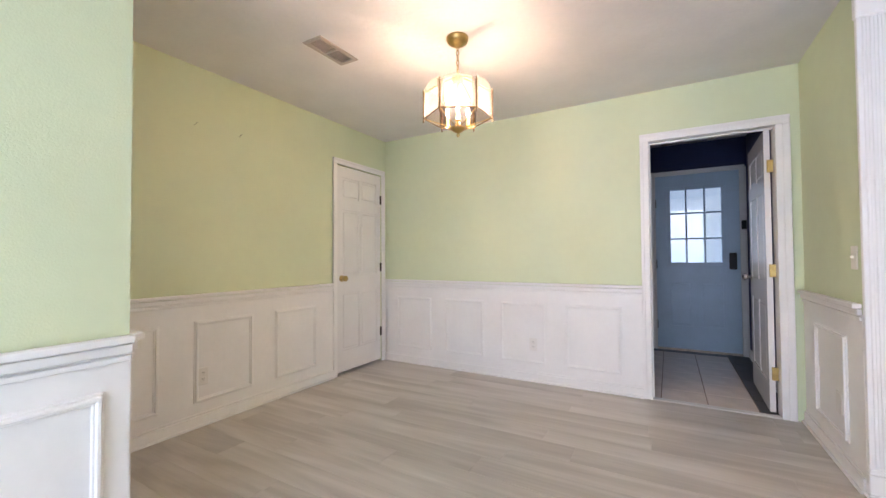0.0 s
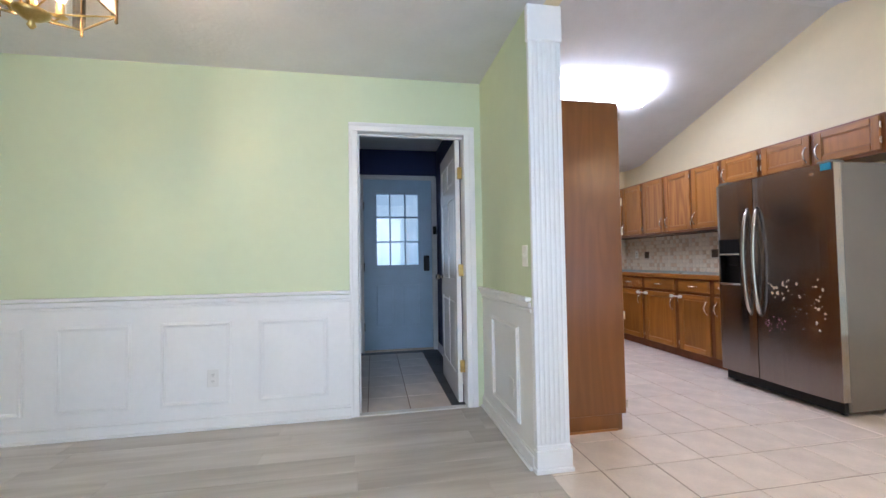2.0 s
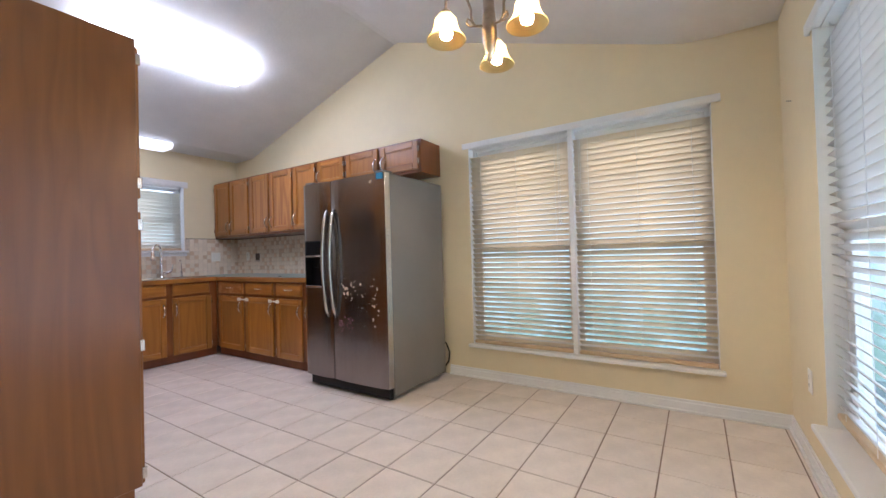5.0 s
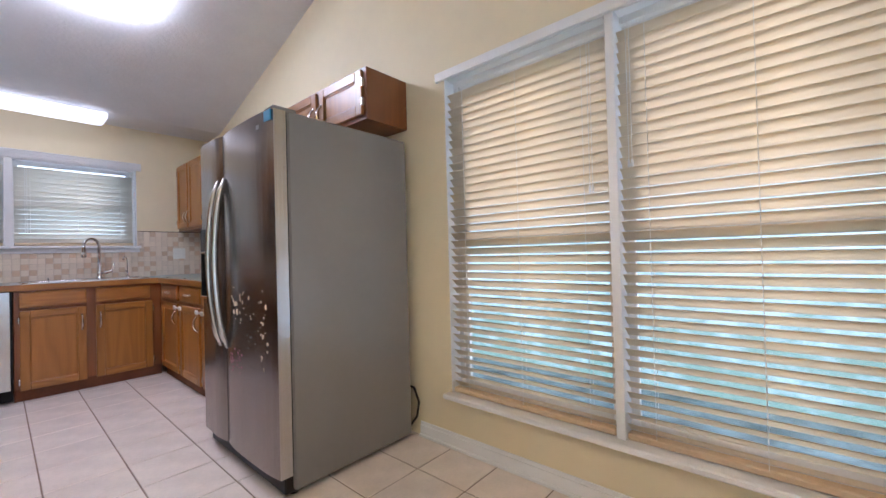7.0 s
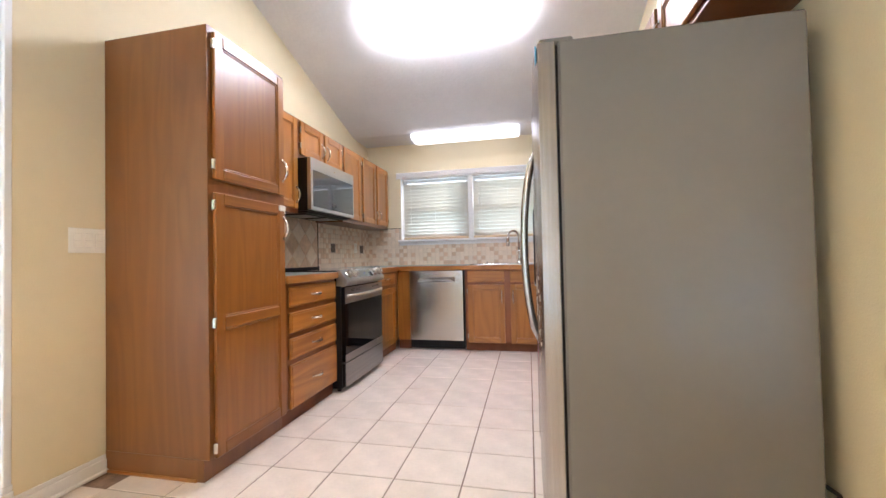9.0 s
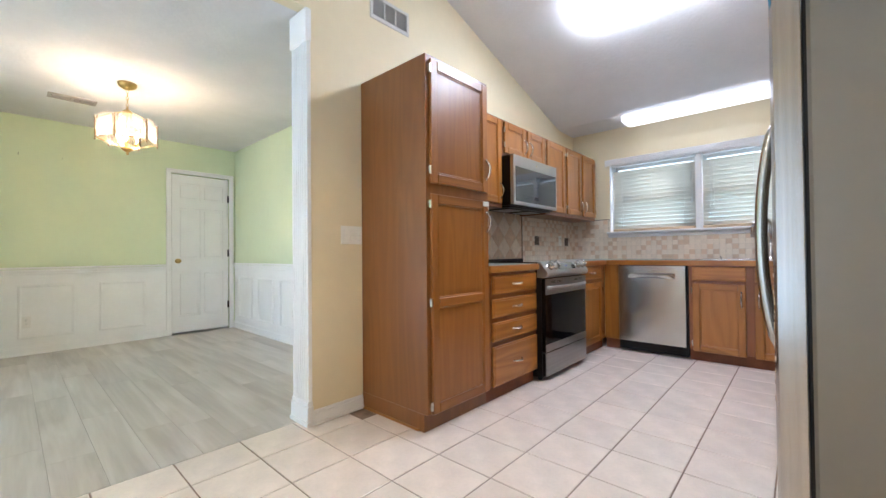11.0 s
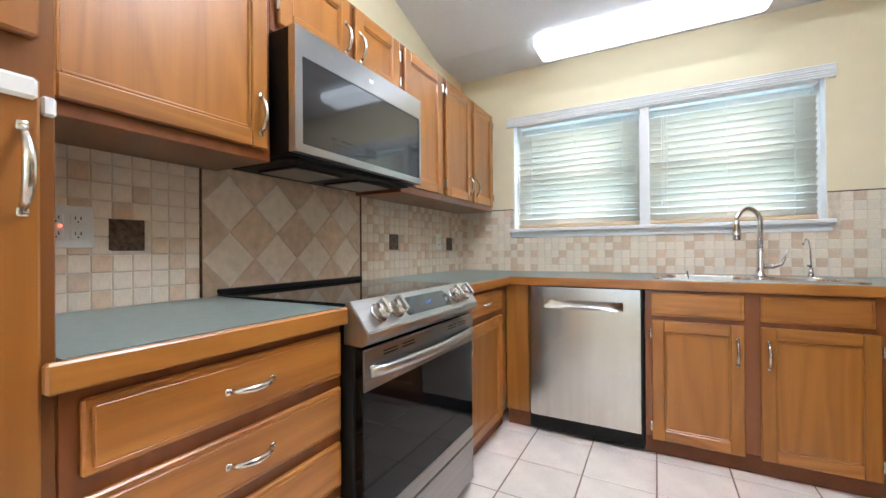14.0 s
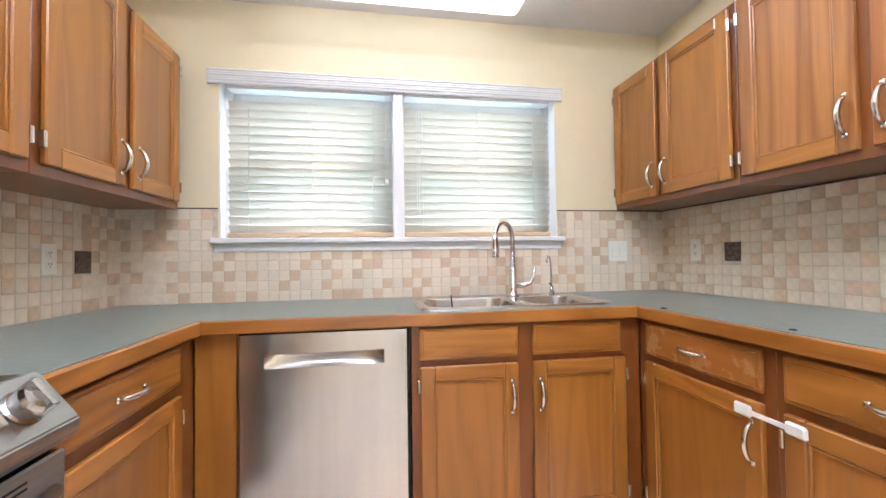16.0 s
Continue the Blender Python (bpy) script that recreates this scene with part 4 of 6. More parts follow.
def drawer(parent, axis, plane, sgn, a0, a1, z0, z1, mat=None):
    bm = bmesh.new()
    wb(bm, axis, plane, sgn, a0, a1, 0.001, 0.016, z0, z1, 0.004)
    wb(bm, axis, plane, sgn, a0 + 0.012, a1 - 0.012, 0.016, 0.020, z0 + 0.012, z1 - 0.012, 0.0035)
    return part("drawer_front", bm, mat or (OAK_Y if axis == "x" else OAK_X), parent, "oak drawer front with varnish worn off in patches" if mat else "")


def hinge(parent, axis, plane, sgn, a, z):
    bm = bmesh.new()
    wb(bm, axis, plane, sgn, a - 0.006, a + 0.006, 0.002, 0.024, z - 0.025, z + 0.025, 0.003)
    part("hinge", bm, NICKEL, parent)


def cabinet(name, label, axis, plane, sgn, depth, a0, a1, z0, z1, doors=(), drawers=(), toe=True, group="", body=OAK_FRAME, toe_mat=DARKWOOD, door_mats=(), drawer_mat=None):
    """Carcass with face frame; doors (a0,a1,z0,z1,handle side or None, handle height), drawers (a0,a1,z0,z1,pull)."""
    c = thing(name, at_wall(axis, plane, sgn, (a0 + a1) / 2, -depth / 2, z0), label, "cabinet", group)
    bm = bmesh.new()
    wb(bm, axis, plane, sgn, a0, a1, -depth, 0, z0 + (0.1 if toe else 0), z1, 0.002)
    part("body", bm, body, c)
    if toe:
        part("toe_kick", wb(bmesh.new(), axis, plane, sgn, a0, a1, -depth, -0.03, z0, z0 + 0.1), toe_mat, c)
    for n, (b0, b1, c0, c1, side, hz) in enumerate(doors):
        d = cab_door(c, axis, plane, sgn, b0, b1, c0, c1, door_mats[n] if n < len(door_mats) else OAK_V)
        if side:
            pull(d, axis, plane, sgn, b0 + 0.028 if side == "lo" else b1 - 0.028, hz, 0.112, True)
            edge = b1 + 0.005 if side == "lo" else b0 - 0.005
            for z in (c0 + 0.07, c1 - 0.07):
                hinge(d, axis, plane, sgn, edge, z)
    for b0, b1, c0, c1, has in drawers:
        d = drawer(c, axis, plane, sgn, b0, b1, c0, c1, drawer_mat)
        if has:
            pull(d, axis, plane, sgn, (b0 + b1) / 2, (c0 + c1) / 2, 0.10, False)
    return c


WF, NF, EF = 2.35, 6.152, 4.062      # face-frame planes of the base cabinets
WU, EU = 2.05, 4.375                 # and of the wall cabinets
FLOOR_W = WF - KW

# pantry
pantry = cabinet("pantry_cabinet", "tall honey-brown oak pantry cabinet with two panelled doors", "x", WF, 1, FLOOR_W - 0.004, 3.505, 4.084, 0, 2.105, body=OAK_SIDE, toe_mat=OAK_SIDE)
up = cab_door(pantry, "x", WF, 1, 3.53, 4.062, 1.385, 2.08, OAK_PANTRY, level=OAK_PANTRY_Y)
low = cab_door(pantry, "x", WF, 1, 3.53, 4.062, 0.10, 1.325, OAK_PANTRY, mid=0.712, level=OAK_PANTRY_Y)
pull(up, "x", WF, 1, 4.042, 1.53, 0.115, True)
pull(low, "x", WF, 1, 4.042, 1.19, 0.115, True)
for z in (1.455, 2.02):
    hinge(up, "x", WF, 1, 3.524, z)
for z in (0.15, 0.72, 1.265):
    hinge(low, "x", WF, 1, 3.524, z)
part("lock_pad", boxes((WF + 0.02, 3.997, 1.29, WF + 0.032, 4.057, 1.322), bevel=0.005), WHITEPLASTIC, low, "white child-safety latch pad")
part("lock_pad", boxes((WF, 4.065, 1.275, WF + 0.012, 4.083, 1.305), bevel=0.004), WHITEPLASTIC, pantry, "white child-safety latch pad")
part("shoe_mould", boxes((KW + 0.02, 3.493, 0, WF - 0.065, 3.505, 0.014), bevel=0.003), OAK_X, pantry)

# base cabinets, stove wall
cabinet("drawer_cabinet", "honey oak base cabinet with four drawers beside the stove", "x", WF, 1, FLOOR_W, 4.085, 4.702, 0, 0.868, drawers=[(4.11, 4.69, 0.712, 0.838, True), (4.11, 4.69, 0.556, 0.68, True), (4.11, 4.69, 0.398, 0.524, True), (4.11, 4.69, 0.10, 0.366, True)])
cabinet("corner_base_cabinet", "honey oak base cabinet with one drawer beside the stove", "x", WF, 1, FLOOR_W, 5.472, 6.15, 0, 0.868, doors=[(5.50, 6.03, 0.10, 0.69, "lo", 0.60)], drawers=[(5.50, 6.03, 0.725, 0.845, True)])
# sink wall
filler = thing("corner_filler_panel", (2.43, NF, 0), "plain honey oak filler panel in the corner", "panel")
part("panel", boxes((WF + 0.002, NF, 0.1, 2.49, NF + 0.3, 0.868), bevel=0.002), OAK_V, filler)
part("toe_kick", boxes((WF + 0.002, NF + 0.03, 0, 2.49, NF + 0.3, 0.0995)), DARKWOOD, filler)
sink_cab = cabinet("sink_cabinet", "honey oak sink cabinet with two doors and false drawer fronts", "y", NF, -1, KN - NF - 0.004, 3.108, 4.06, 0, 0.868,
                   doors=[(3.140, 3.526, 0.088, 0.702, "hi", 0.575), (3.587, 3.985, 0.088, 0.702, "lo", 0.575)], drawers=[(3.138, 3.528, 0.726, 0.85, False), (3.587, 3.968, 0.726, 0.85, False)])
# fridge wall
worn = "honey oak base cabinet with one drawer and worn varnish"
units = [(5.575, 6.15, 5.605, 6.095, "lo"), (5.03, 5.575, 5.06, 5.545, "lo"), (4.56, 5.03, 4.60, 5.0, "lo"), (4.30, 4.56, 4.32, 4.54, "hi")]
for a0, a1, d0, d1, side in units:
    cabinet("base_cabinet", worn, "x", EF, -1, KE - EF - 0.004, a0, a1, 0, 0.868, doors=[(d0, d1, 0.095, 0.692, side, 0.575)], drawers=[(d0, d1, 0.72, 0.845, bool(side))], group="base cabinets of the fridge wall", drawer_mat=OAK_WORN if a0 == 5.575 else None)
for n, (a, b) in enumerate(((5.60, 5.50),)):
    s = thing("cabinet_lock", (EF - 0.02, (a + b) / 2, 0.66), "white plastic child-safety strap latch across two cabinet doors", "lock")
    for k, y in enumerate((5.655, 5.505)):
        part("pad", boxes((EF - 0.034, y - 0.028, 0.645, EF - 0.0205, y + 0.028, 0.68), bevel=0.006), WHITEPLASTIC, s)
    part("strap", boxes((EF - 0.031, 5.53, 0.655, EF - 0.028, 5.63, 0.669), bevel=0.001), WHITEPLASTIC, s)
s = thing("cabinet_lock", (EF - 0.02, 5.03, 0.66), "white plastic child-safety strap latch across two cabinet doors", "lock")
for y in (5.09, 4.965):
    part("pad", boxes((EF - 0.034, y - 0.026, 0.645, EF - 0.0205, y + 0.026, 0.68), bevel=0.006), WHITEPLASTIC, s)
part("strap", boxes((EF - 0.031, 4.99, 0.655, EF - 0.028, 5.065, 0.669), bevel=0.001), WHITEPLASTIC, s)

# wall cabinets, stove wall
UZ0, UZ1, UD = 1.362, 2.105, WU - KW - 0.004
gw = "wall cabinets over the stove counter"
cabinet("wall_cabinet", "single-door honey oak wall cabinet beside the pantry", "x", WU, 1, UD, 4.087, 4.702, UZ0, UZ1, doors=[(4.117, 4.68, 1.395, 2.088, "hi", 1.50)], toe=False, group=gw)
cabinet("wall_cabinet", "short two-door oak cabinet over the microwave", "x", WU, 1, UD, 4.704, 5.452, 1.80, UZ1, doors=[(4.727, 5.072, 1.825, 2.088, "hi", 1.925), (5.105, 5.425, 1.825, 2.088, "lo", 1.925)], toe=False, group=gw)
cabinet("wall_cabinet", "single-door honey oak wall cabinet beside the microwave", "x", WU, 1, UD, 5.454, 5.885, UZ0, UZ1, doors=[(5.475, 5.862, 1.395, 2.088, "lo", 1.50)], toe=False, group=gw)
cabinet("wall_cabinet", "two-door honey oak wall cabinet near the corner", "x", WU, 1, UD, 5.887, 6.69, UZ0, UZ1, doors=[(5.915, 6.27, 1.395, 2.088, "hi", 1.50), (6.318, 6.668, 1.395, 2.088, "lo", 1.50)], toe=False, group=gw)
# wall cabinets, fridge wall
ge, ud = "wall cabinets of the fridge wall", KE - EU - 0.004
cabinet("wall_cabinet", "two-door honey oak wall cabinet in the far corner", "x", EU, -1, ud, 5.962, 6.77, UZ0 + 0.02, UZ1, doors=[(6.405, 6.75, 1.41, 2.088, "lo", 1.52), (5.985, 6.37, 1.41, 2.088, "hi", 1.52)], toe=False, group=ge)
cabinet("wall_cabinet", "two-door oak wall cabinet with cathedral grain", "x", EU, -1, ud, 5.125, 5.96, UZ0 + 0.02, UZ1, doors=[(5.57, 5.94, 1.41, 2.088, "lo", 1.52), (5.145, 5.535, 1.41, 2.088, "hi", 1.52)], toe=False, group=ge, door_mats=(OAK_CATH, OAK_CATH))
cabinet("wall_cabinet", "single-door oak wall cabinet beside the fridge", "x", EU, -1, ud, 4.735, 5.123, UZ0 + 0.02, UZ1, doors=[(4.755, 5.11, 1.41, 2.088, "hi", 1.52)], toe=False, group=ge)
cabinet("wall_cabinet", "short oak cabinet with one door above the fridge", "x", EU, -1, ud, 4.305, 4.733, 1.815, UZ1, doors=[(4.325, 4.712, 1.84, 2.088, "hi", 1.93)], toe=False, group=ge)
cabinet("wall_cabinet", "short two-door oak cabinet above the fridge", "x", EU, -1, ud, 3.385, 4.303, 1.815, UZ1, doors=[(3.87, 4.285, 1.84, 2.088, "lo", 1.93), (3.408, 3.836, 1.84, 2.088, "hi", 1.93)], toe=False, group=ge)

# ---- worktops ----
CT0, CT1 = 0.868, 0.908
CWX, CNY, CEX = 2.385, 6.118, 4.028
SKX0, SKX1, SKY0, SKY1 = 3.155, 3.985, 6.21, 6.66


def worktop(label, tops, edges, base):
    c = thing("worktop", base, label, "worktop")
    for x0, y0, x1, y1 in tops:
        part("slab", boxes((x0, y0, CT0, x1, y1, CT1)), LAMINATE, c)
    for x0, y0, x1, y1 in edges:
        part("edge_strip", boxes((x0, y0, CT0 - 0.008, x1, y1, CT1 - 0.001), bevel=0.004), OAK_Y if abs(x1 - x0) < abs(y1 - y0) else OAK_X, c, "honey oak edge strip")
    return c


worktop("grey-green laminate worktop with an oak edge, beside the stove", [(KW, 4.086, CWX - 0.02, 4.70)], [(CWX - 0.02, 4.062, CWX, 4.70)], (2.0, 4.4, CT0))
worktop("grey-green laminate worktop with an oak edge, running round three walls",
        [(KW, 5.474, CWX - 0.02, KN), (CWX - 0.02, CNY + 0.02, SKX0, KN), (SKX0, CNY + 0.02, SKX1, SKY0), (SKX0, SKY1, SKX1, KN), (SKX1, CNY + 0.02, CEX + 0.02, KN), (CEX + 0.02, 4.27, KE, KN)],
        [(CWX - 0.02, 5.474, CWX, CNY + 0.004), (CWX - 0.02, CNY, CEX + 0.02, CNY + 0.02), (CEX, 4.27, CEX + 0.02, CNY - 0.0005)], (3.2, 6.4, CT0))

# ---- sink and taps ----
sink = thing("kitchen_sink", (3.57, 6.43, CT1), "double-bowl stainless steel drop-in sink", "sink")
outer, bowls = (SKX0 - 0.012, SKY0 - 0.012, SKX1 + 0.012, SKY1 + 0.012), [(3.19, 3.60), (3.645, 3.945)]
by0, by1 = 6.235, 6.572


def rounded_loop(bm, x0, y0, x1, y1, rad, z, seg=7):
    """One ring of a rectangle with round corners."""
    ring = []
    for cx, cy, a0 in ((x1 - rad, y1 - rad, 0), (x0 + rad, y1 - rad, 90), (x0 + rad, y0 + rad, 180), (x1 - rad, y0 + rad, 270)):
        for k in range(seg + 1):
            a = radians(a0 + 90 * k / seg)
            ring.append(bm.verts.new((cx + rad * math.cos(a), cy + rad * math.sin(a), z)))
    return ring


def bridge(bm, a, b):
    for k in range(len(a)):
        bm.faces.new((a[k], a[(k + 1) % len(a)], b[(k + 1) % len(b)], b[k]))


rim = bmesh.new()
skirt = rounded_loop(rim, *outer, 0.06, CT1 + 0.0004)
lip = rounded_loop(rim, outer[0] + 0.003, outer[1] + 0.003, outer[2] - 0.003, outer[3] - 0.003, 0.058, CT1 + 0.009)
inner_lip = rounded_loop(rim, outer[0] + 0.012, outer[1] + 0.012, outer[2] - 0.012, outer[3] - 0.012, 0.05, CT1 + 0.0055)
bridge(rim, skirt, lip)
bridge(rim, lip, inner_lip)
rings = [inner_lip] + [rounded_loop(rim, x0, by0, x1, by1, 0.085, CT1 + 0.0055) for x0, x1 in bowls]
loops = []
for ring in rings:
    for k in range(len(ring)):
        e = rim.edges.get((ring[k], ring[(k + 1) % len(ring)]))
        loops.append(e or rim.edges.new((ring[k], ring[(k + 1) % len(ring)])))
bmesh.ops.triangle_fill(rim, use_beauty=True, edges=loops)
part("rim", rim, SINKSTEEL, sink)
for x0, x1 in bowls:
    bw = bmesh.new()
    zb = CT1 - 0.17
    steps = [rounded_loop(bw, x0 + q, by0 + q, x1 - q, by1 - q, max(0.085 - q, 0.03), z) for q, z in ((0.0, CT1 + 0.0053), (0.004, CT1 - 0.004), (0.010, zb + 0.04), (0.022, zb + 0.012), (0.05, zb))]
    for p, q in zip(steps, steps[1:]):
        bridge(bw, p, q)
    bw.faces.new(steps[-1])
    bowl = part("bowl", bw, SINKSTEEL, sink, smooth=True)
    part("drain", lathe(bmesh.new(), [(0.045, 0), (0.045, 0.004), (0.03, 0.004), (0.028, 0.001)], ((x0 + x1) / 2, (by0 + by1) / 2, zb), 16), CHROME, bowl, smooth=True)

FX, FY, FZ = 3.675, 6.612, CT1 + 0.006
tap = thing("kitchen_faucet", (FX, FY, FZ), "tall chrome gooseneck faucet with a pull-down head", "faucet")
part("base", lathe(bmesh.new(), [(0.030, 0), (0.030, 0.006), (0.022, 0.014), (0.019, 0.05), (0.0175, 0.13), (0.0165, 0.15)], (FX, FY, FZ), 20), CHROME, tap, smooth=True)
neck = [(FX, FY, FZ + 0.15), (FX, FY, FZ + 0.30)]
hx, hy = -0.80, -0.60
for k in range(1, 13):
    a = math.pi * k / 12 * 0.98
    r = 0.075
    neck.append((FX + hx * r * (1 - math.cos(a)), FY + hy * r * (1 - math.cos(a)), FZ + 0.30 + r * math.sin(a)))
part("neck", tube(bmesh.new(), neck, 0.0135, 14), CHROME, tap, smooth=True)
ex, ey, ez = neck[-1]
part("spray_head", lathe(bmesh.new(), [(0.017, -0.105), (0.021, -0.098), (0.020, -0.05), (0.0155, -0.02), (0.0145, 0.005)], (ex, ey, ez), 18), CHROME, tap, smooth=True)
part("lever", tube(bmesh.new(), [(FX + 0.01, FY - 0.004, FZ + 0.055), (FX + 0.05, FY - 0.02, FZ + 0.055), (FX + 0.085, FY - 0.03, FZ + 0.068), (FX + 0.10, FY - 0.036, FZ + 0.105), (FX + 0.108, FY - 0.04, FZ + 0.15)], [0.014, 0.0145, 0.010, 0.0065, 0.005], 12), CHROME, tap, smooth=True)
SX, SY = 3.89, 6.617
disp = thing("water_filter_tap", (SX, SY, FZ), "small slim chrome filtered-water tap beside the faucet", "tap")
part("stem", tube(bmesh.new(), [(SX, SY, FZ), (SX, SY, FZ + 0.05)], [0.013, 0.009], 12), CHROME, disp, smooth=True)
part("spout", tube(bmesh.new(), [(SX, SY, FZ + 0.05), (SX - 0.004, SY - 0.003, FZ + 0.16), (SX - 0.012, SY - 0.01, FZ + 0.195), (SX - 0.027, SY - 0.022, FZ + 0.205), (SX - 0.038, SY - 0.03, FZ + 0.19), (SX - 0.04, SY - 0.032, FZ + 0.17)], [0.0045, 0.0045, 0.0045, 0.0045, 0.006, 0.007], 10), CHROME, disp, smooth=True)
part("lever", tube(bmesh.new(), [(SX, SY, FZ + 0.052), (SX - 0.02, SY - 0.02, FZ + 0.062)], 0.004, 8), BLACK, disp, smooth=True)
single("sink_stopper_rod", tube(bmesh.new(), [(3.33, 6.46, CT1 - 0.165), (3.325, 6.455, CT1 - 0.02), (3.318, 6.45, CT1 + 0.035)], 0.003, 8), BLACK, (3.33, 6.46, CT1 - 0.165), "thin dark rod standing in the sink bowl", "stopper", smooth=True)

# ---- dishwasher ----
DX0, DX1 = 2.497, 3.102
dwr = thing("dishwasher", ((DX0 + DX1) / 2, 6.4, 0), "stainless steel dishwasher with a recessed pocket handle", "dishwasher")
part("tub", boxes((DX0, NF - 0.002, 0.02, DX1, 6.74, 0.862)), BLACK, dwr)
DY = 6.115
door = bmesh.new()
hx0, hx1, hz0, hz1 = DX0 + 0.095, DX1 - 0.095, 0.735, 0.785
for x0, z0, x1, z1 in ((DX0 + 0.013, 0.11, DX1 - 0.013, hz0), (DX0 + 0.013, hz1, DX1 - 0.013, 0.855), (DX0 + 0.013, hz0, hx0, hz1), (hx1, hz0, DX1 - 0.013, hz1)):
    box(door, x0, DY, z0, x1, NF - 0.003, z1)
bmesh.ops.remove_doubles(door, verts=door.verts, dist=1e-5)
dd = part("door", door, SHEETSTEEL, dwr)
scoop = bmesh.new()
net = []
for j in range(7):
    v = j / 6
    row = []
    for i in range(19):
        u = i / 18
        deep = 0.034 * max(0.0, math.sin(math.pi * u)) ** 0.45 * v ** 0.6
        row.append(scoop.verts.new((hx0 + u * (hx1 - hx0), DY + 0.001 + deep, hz0 + v * (hz1 - hz0))))
    net.append(row)
for p, q in zip(net, net[1:]):
    for i in range(18):
        scoop.faces.new((p[i], p[i + 1], q[i + 1], q[i]))
part("pocket_handle", scoop, STEEL, dd, "scooped chrome pocket handle", smooth=True)
part("toe_panel", boxes((DX0 + 0.008, DY + 0.05, 0.015, DX1 - 0.008, NF + 0.1, 0.105), bevel=0.003), BLACK, dwr)

# ---- stove ----
RY0, RY1, RX = 4.706, 5.468, 2.40
stove = thing("slide_in_range", (2.1, (RY0 + RY1) / 2, 0), "stainless slide-in electric range with a black glass cooktop", "range")
part("body", boxes((KW + 0.03, RY0, 0.03, RX - 0.005, RY1, 0.895), bevel=0.003), BLACK, stove)
part("cooktop", boxes((KW + 0.012, RY0 - 0.008, 0.909, RX - 0.03, RY1 + 0.008, 0.917), (KW + 0.03, RY0 + 0.001, 0.895, RX - 0.03, RY1 - 0.001, 0.909), bevel=0.003), BLACKGLASS, stove)
part("back_lip", boxes((KW + 0.004, RY0 - 0.006, 0.917, KW + 0.034, RY1 + 0.006, 0.935), bevel=0.004), BLACK, stove)
cp = bmesh.new()
prof = [(RX - 0.04, 0.919), (RX - 0.015, 0.922), (RX + 0.052, 0.838), (RX + 0.054, 0.818), (RX + 0.03, 0.795), (RX - 0.04, 0.795)]
a = [cp.verts.new((x, RY0 - 0.002, z)) for x, z in prof]
b = [cp.verts.new((x, RY1 + 0.002, z)) for x, z in prof]
cp.faces.new(a)
cp.faces.new(b[::-1])
for i in range(len(prof)):
    j = (i + 1) % len(prof)
    cp.faces.new((a[i], b[i], b[j], a[j]))
bmesh.ops.bevel(cp, geom=list(cp.edges), offset=0.003, segments=2, affect="EDGES")
panel = part("control_panel", cp, STEEL_H, stove)
fx, fz = RX + 0.0185, 0.880
out = Vector((0.084, 0, 0.067)).normalized()
tilt = out.to_track_quat("Z", "Y").to_matrix().to_4x4()
for y in (4.795, 4.885, 5.30, 5.392):
    k = bmesh.new()
    lathe(k, [(0.032, 0), (0.032, 0.004), (0.0275, 0.007), (0.0265, 0.026), (0.023, 0.034), (0.014, 0.037), (0.004, 0.0375)], (0, 0, 0), 24)
    box(k, -0.0065, -0.029, 0.010, 0.0065, 0.029, 0.047, 0.003)
    part("knob", turned(k, Matrix.Translation((fx, y, fz)) @ tilt), STEEL, panel, smooth=False)
scr = bmesh.new()
for z in (0.0002, 0.0022):
    ring = [scr.verts.new((x, y, z)) for x, y in ((-0.168, 0.0), (-0.15, 0.034), (0.15, 0.034), (0.168, 0.0), (0.15, -0.034), (-0.15, -0.034))]
    scr.faces.new(ring)
scr.verts.ensure_lookup_table()
for i in range(6):
    scr.faces.new([scr.verts[q] for q in (i, (i + 1) % 6, 6 + (i + 1) % 6, 6 + i)])
turned(scr, Matrix.Translation((fx, 5.085, fz)) @ tilt)
screen = part("display", scr, MIRRORGLASS, panel)
for o, h in ((-0.014, -0.003), (0.0, 0.0), (0.014, 0.003)):
    digit = turned(boxes((o - 0.0035, h - 0.0035, 0.0021, o + 0.0035, h + 0.0035, 0.0026), bevel=0.0002), Matrix.Translation((fx, 5.09, fz)) @ tilt)
    part("digit", digit, DIGIT, screen, "lit blue display digit")
od = part("oven_door", boxes((RX - 0.004, RY0 + 0.004, 0.232, RX + 0.028, RY1 - 0.004, 0.785), bevel=0.004), OVENGLASS, stove)
part("door_band", boxes((RX + 0.0265, RY0 + 0.003, 0.665, RX + 0.0325, RY1 - 0.003, 0.787), bevel=0.004), RANGESTEEL, od)
part("door_rim", boxes((RX + 0.0265, RY0 + 0.003, 0.228, RX + 0.0315, RY1 - 0.003, 0.285), bevel=0.003), RANGESTEEL, od)
for y0 in (4.80, 4.90, 5.22, 5.31):
    for z in (0.754, 0.764):
        part("vent_slot", boxes((RX + 0.0318, y0, z, RX + 0.0332, y0 + 0.075, z + 0.004)), BLACK, od)
bar = [(RX + 0.034 + 0.036 * (math.sin(math.pi * i / 12) ** 0.45 if 0 < i < 12 else 0), RY0 + 0.03 + (RY1 - RY0 - 0.06) * i / 12, 0.718) for i in range(13)]
part("handle", tube(bmesh.new(), bar, 0.012, 10, squash=1.4), STEEL_H, od, smooth=True)
part("drawer_box", boxes((RX - 0.004, RY0 + 0.004, 0.045, RX + 0.024, RY1 - 0.004, 0.218), bevel=0.003), BLACK, stove)
part("drawer_front", boxes((RX + 0.0235, RY0 + 0.003, 0.043, RX + 0.030, RY1 - 0.003, 0.220), bevel=0.0025), RANGESTEEL, stove)
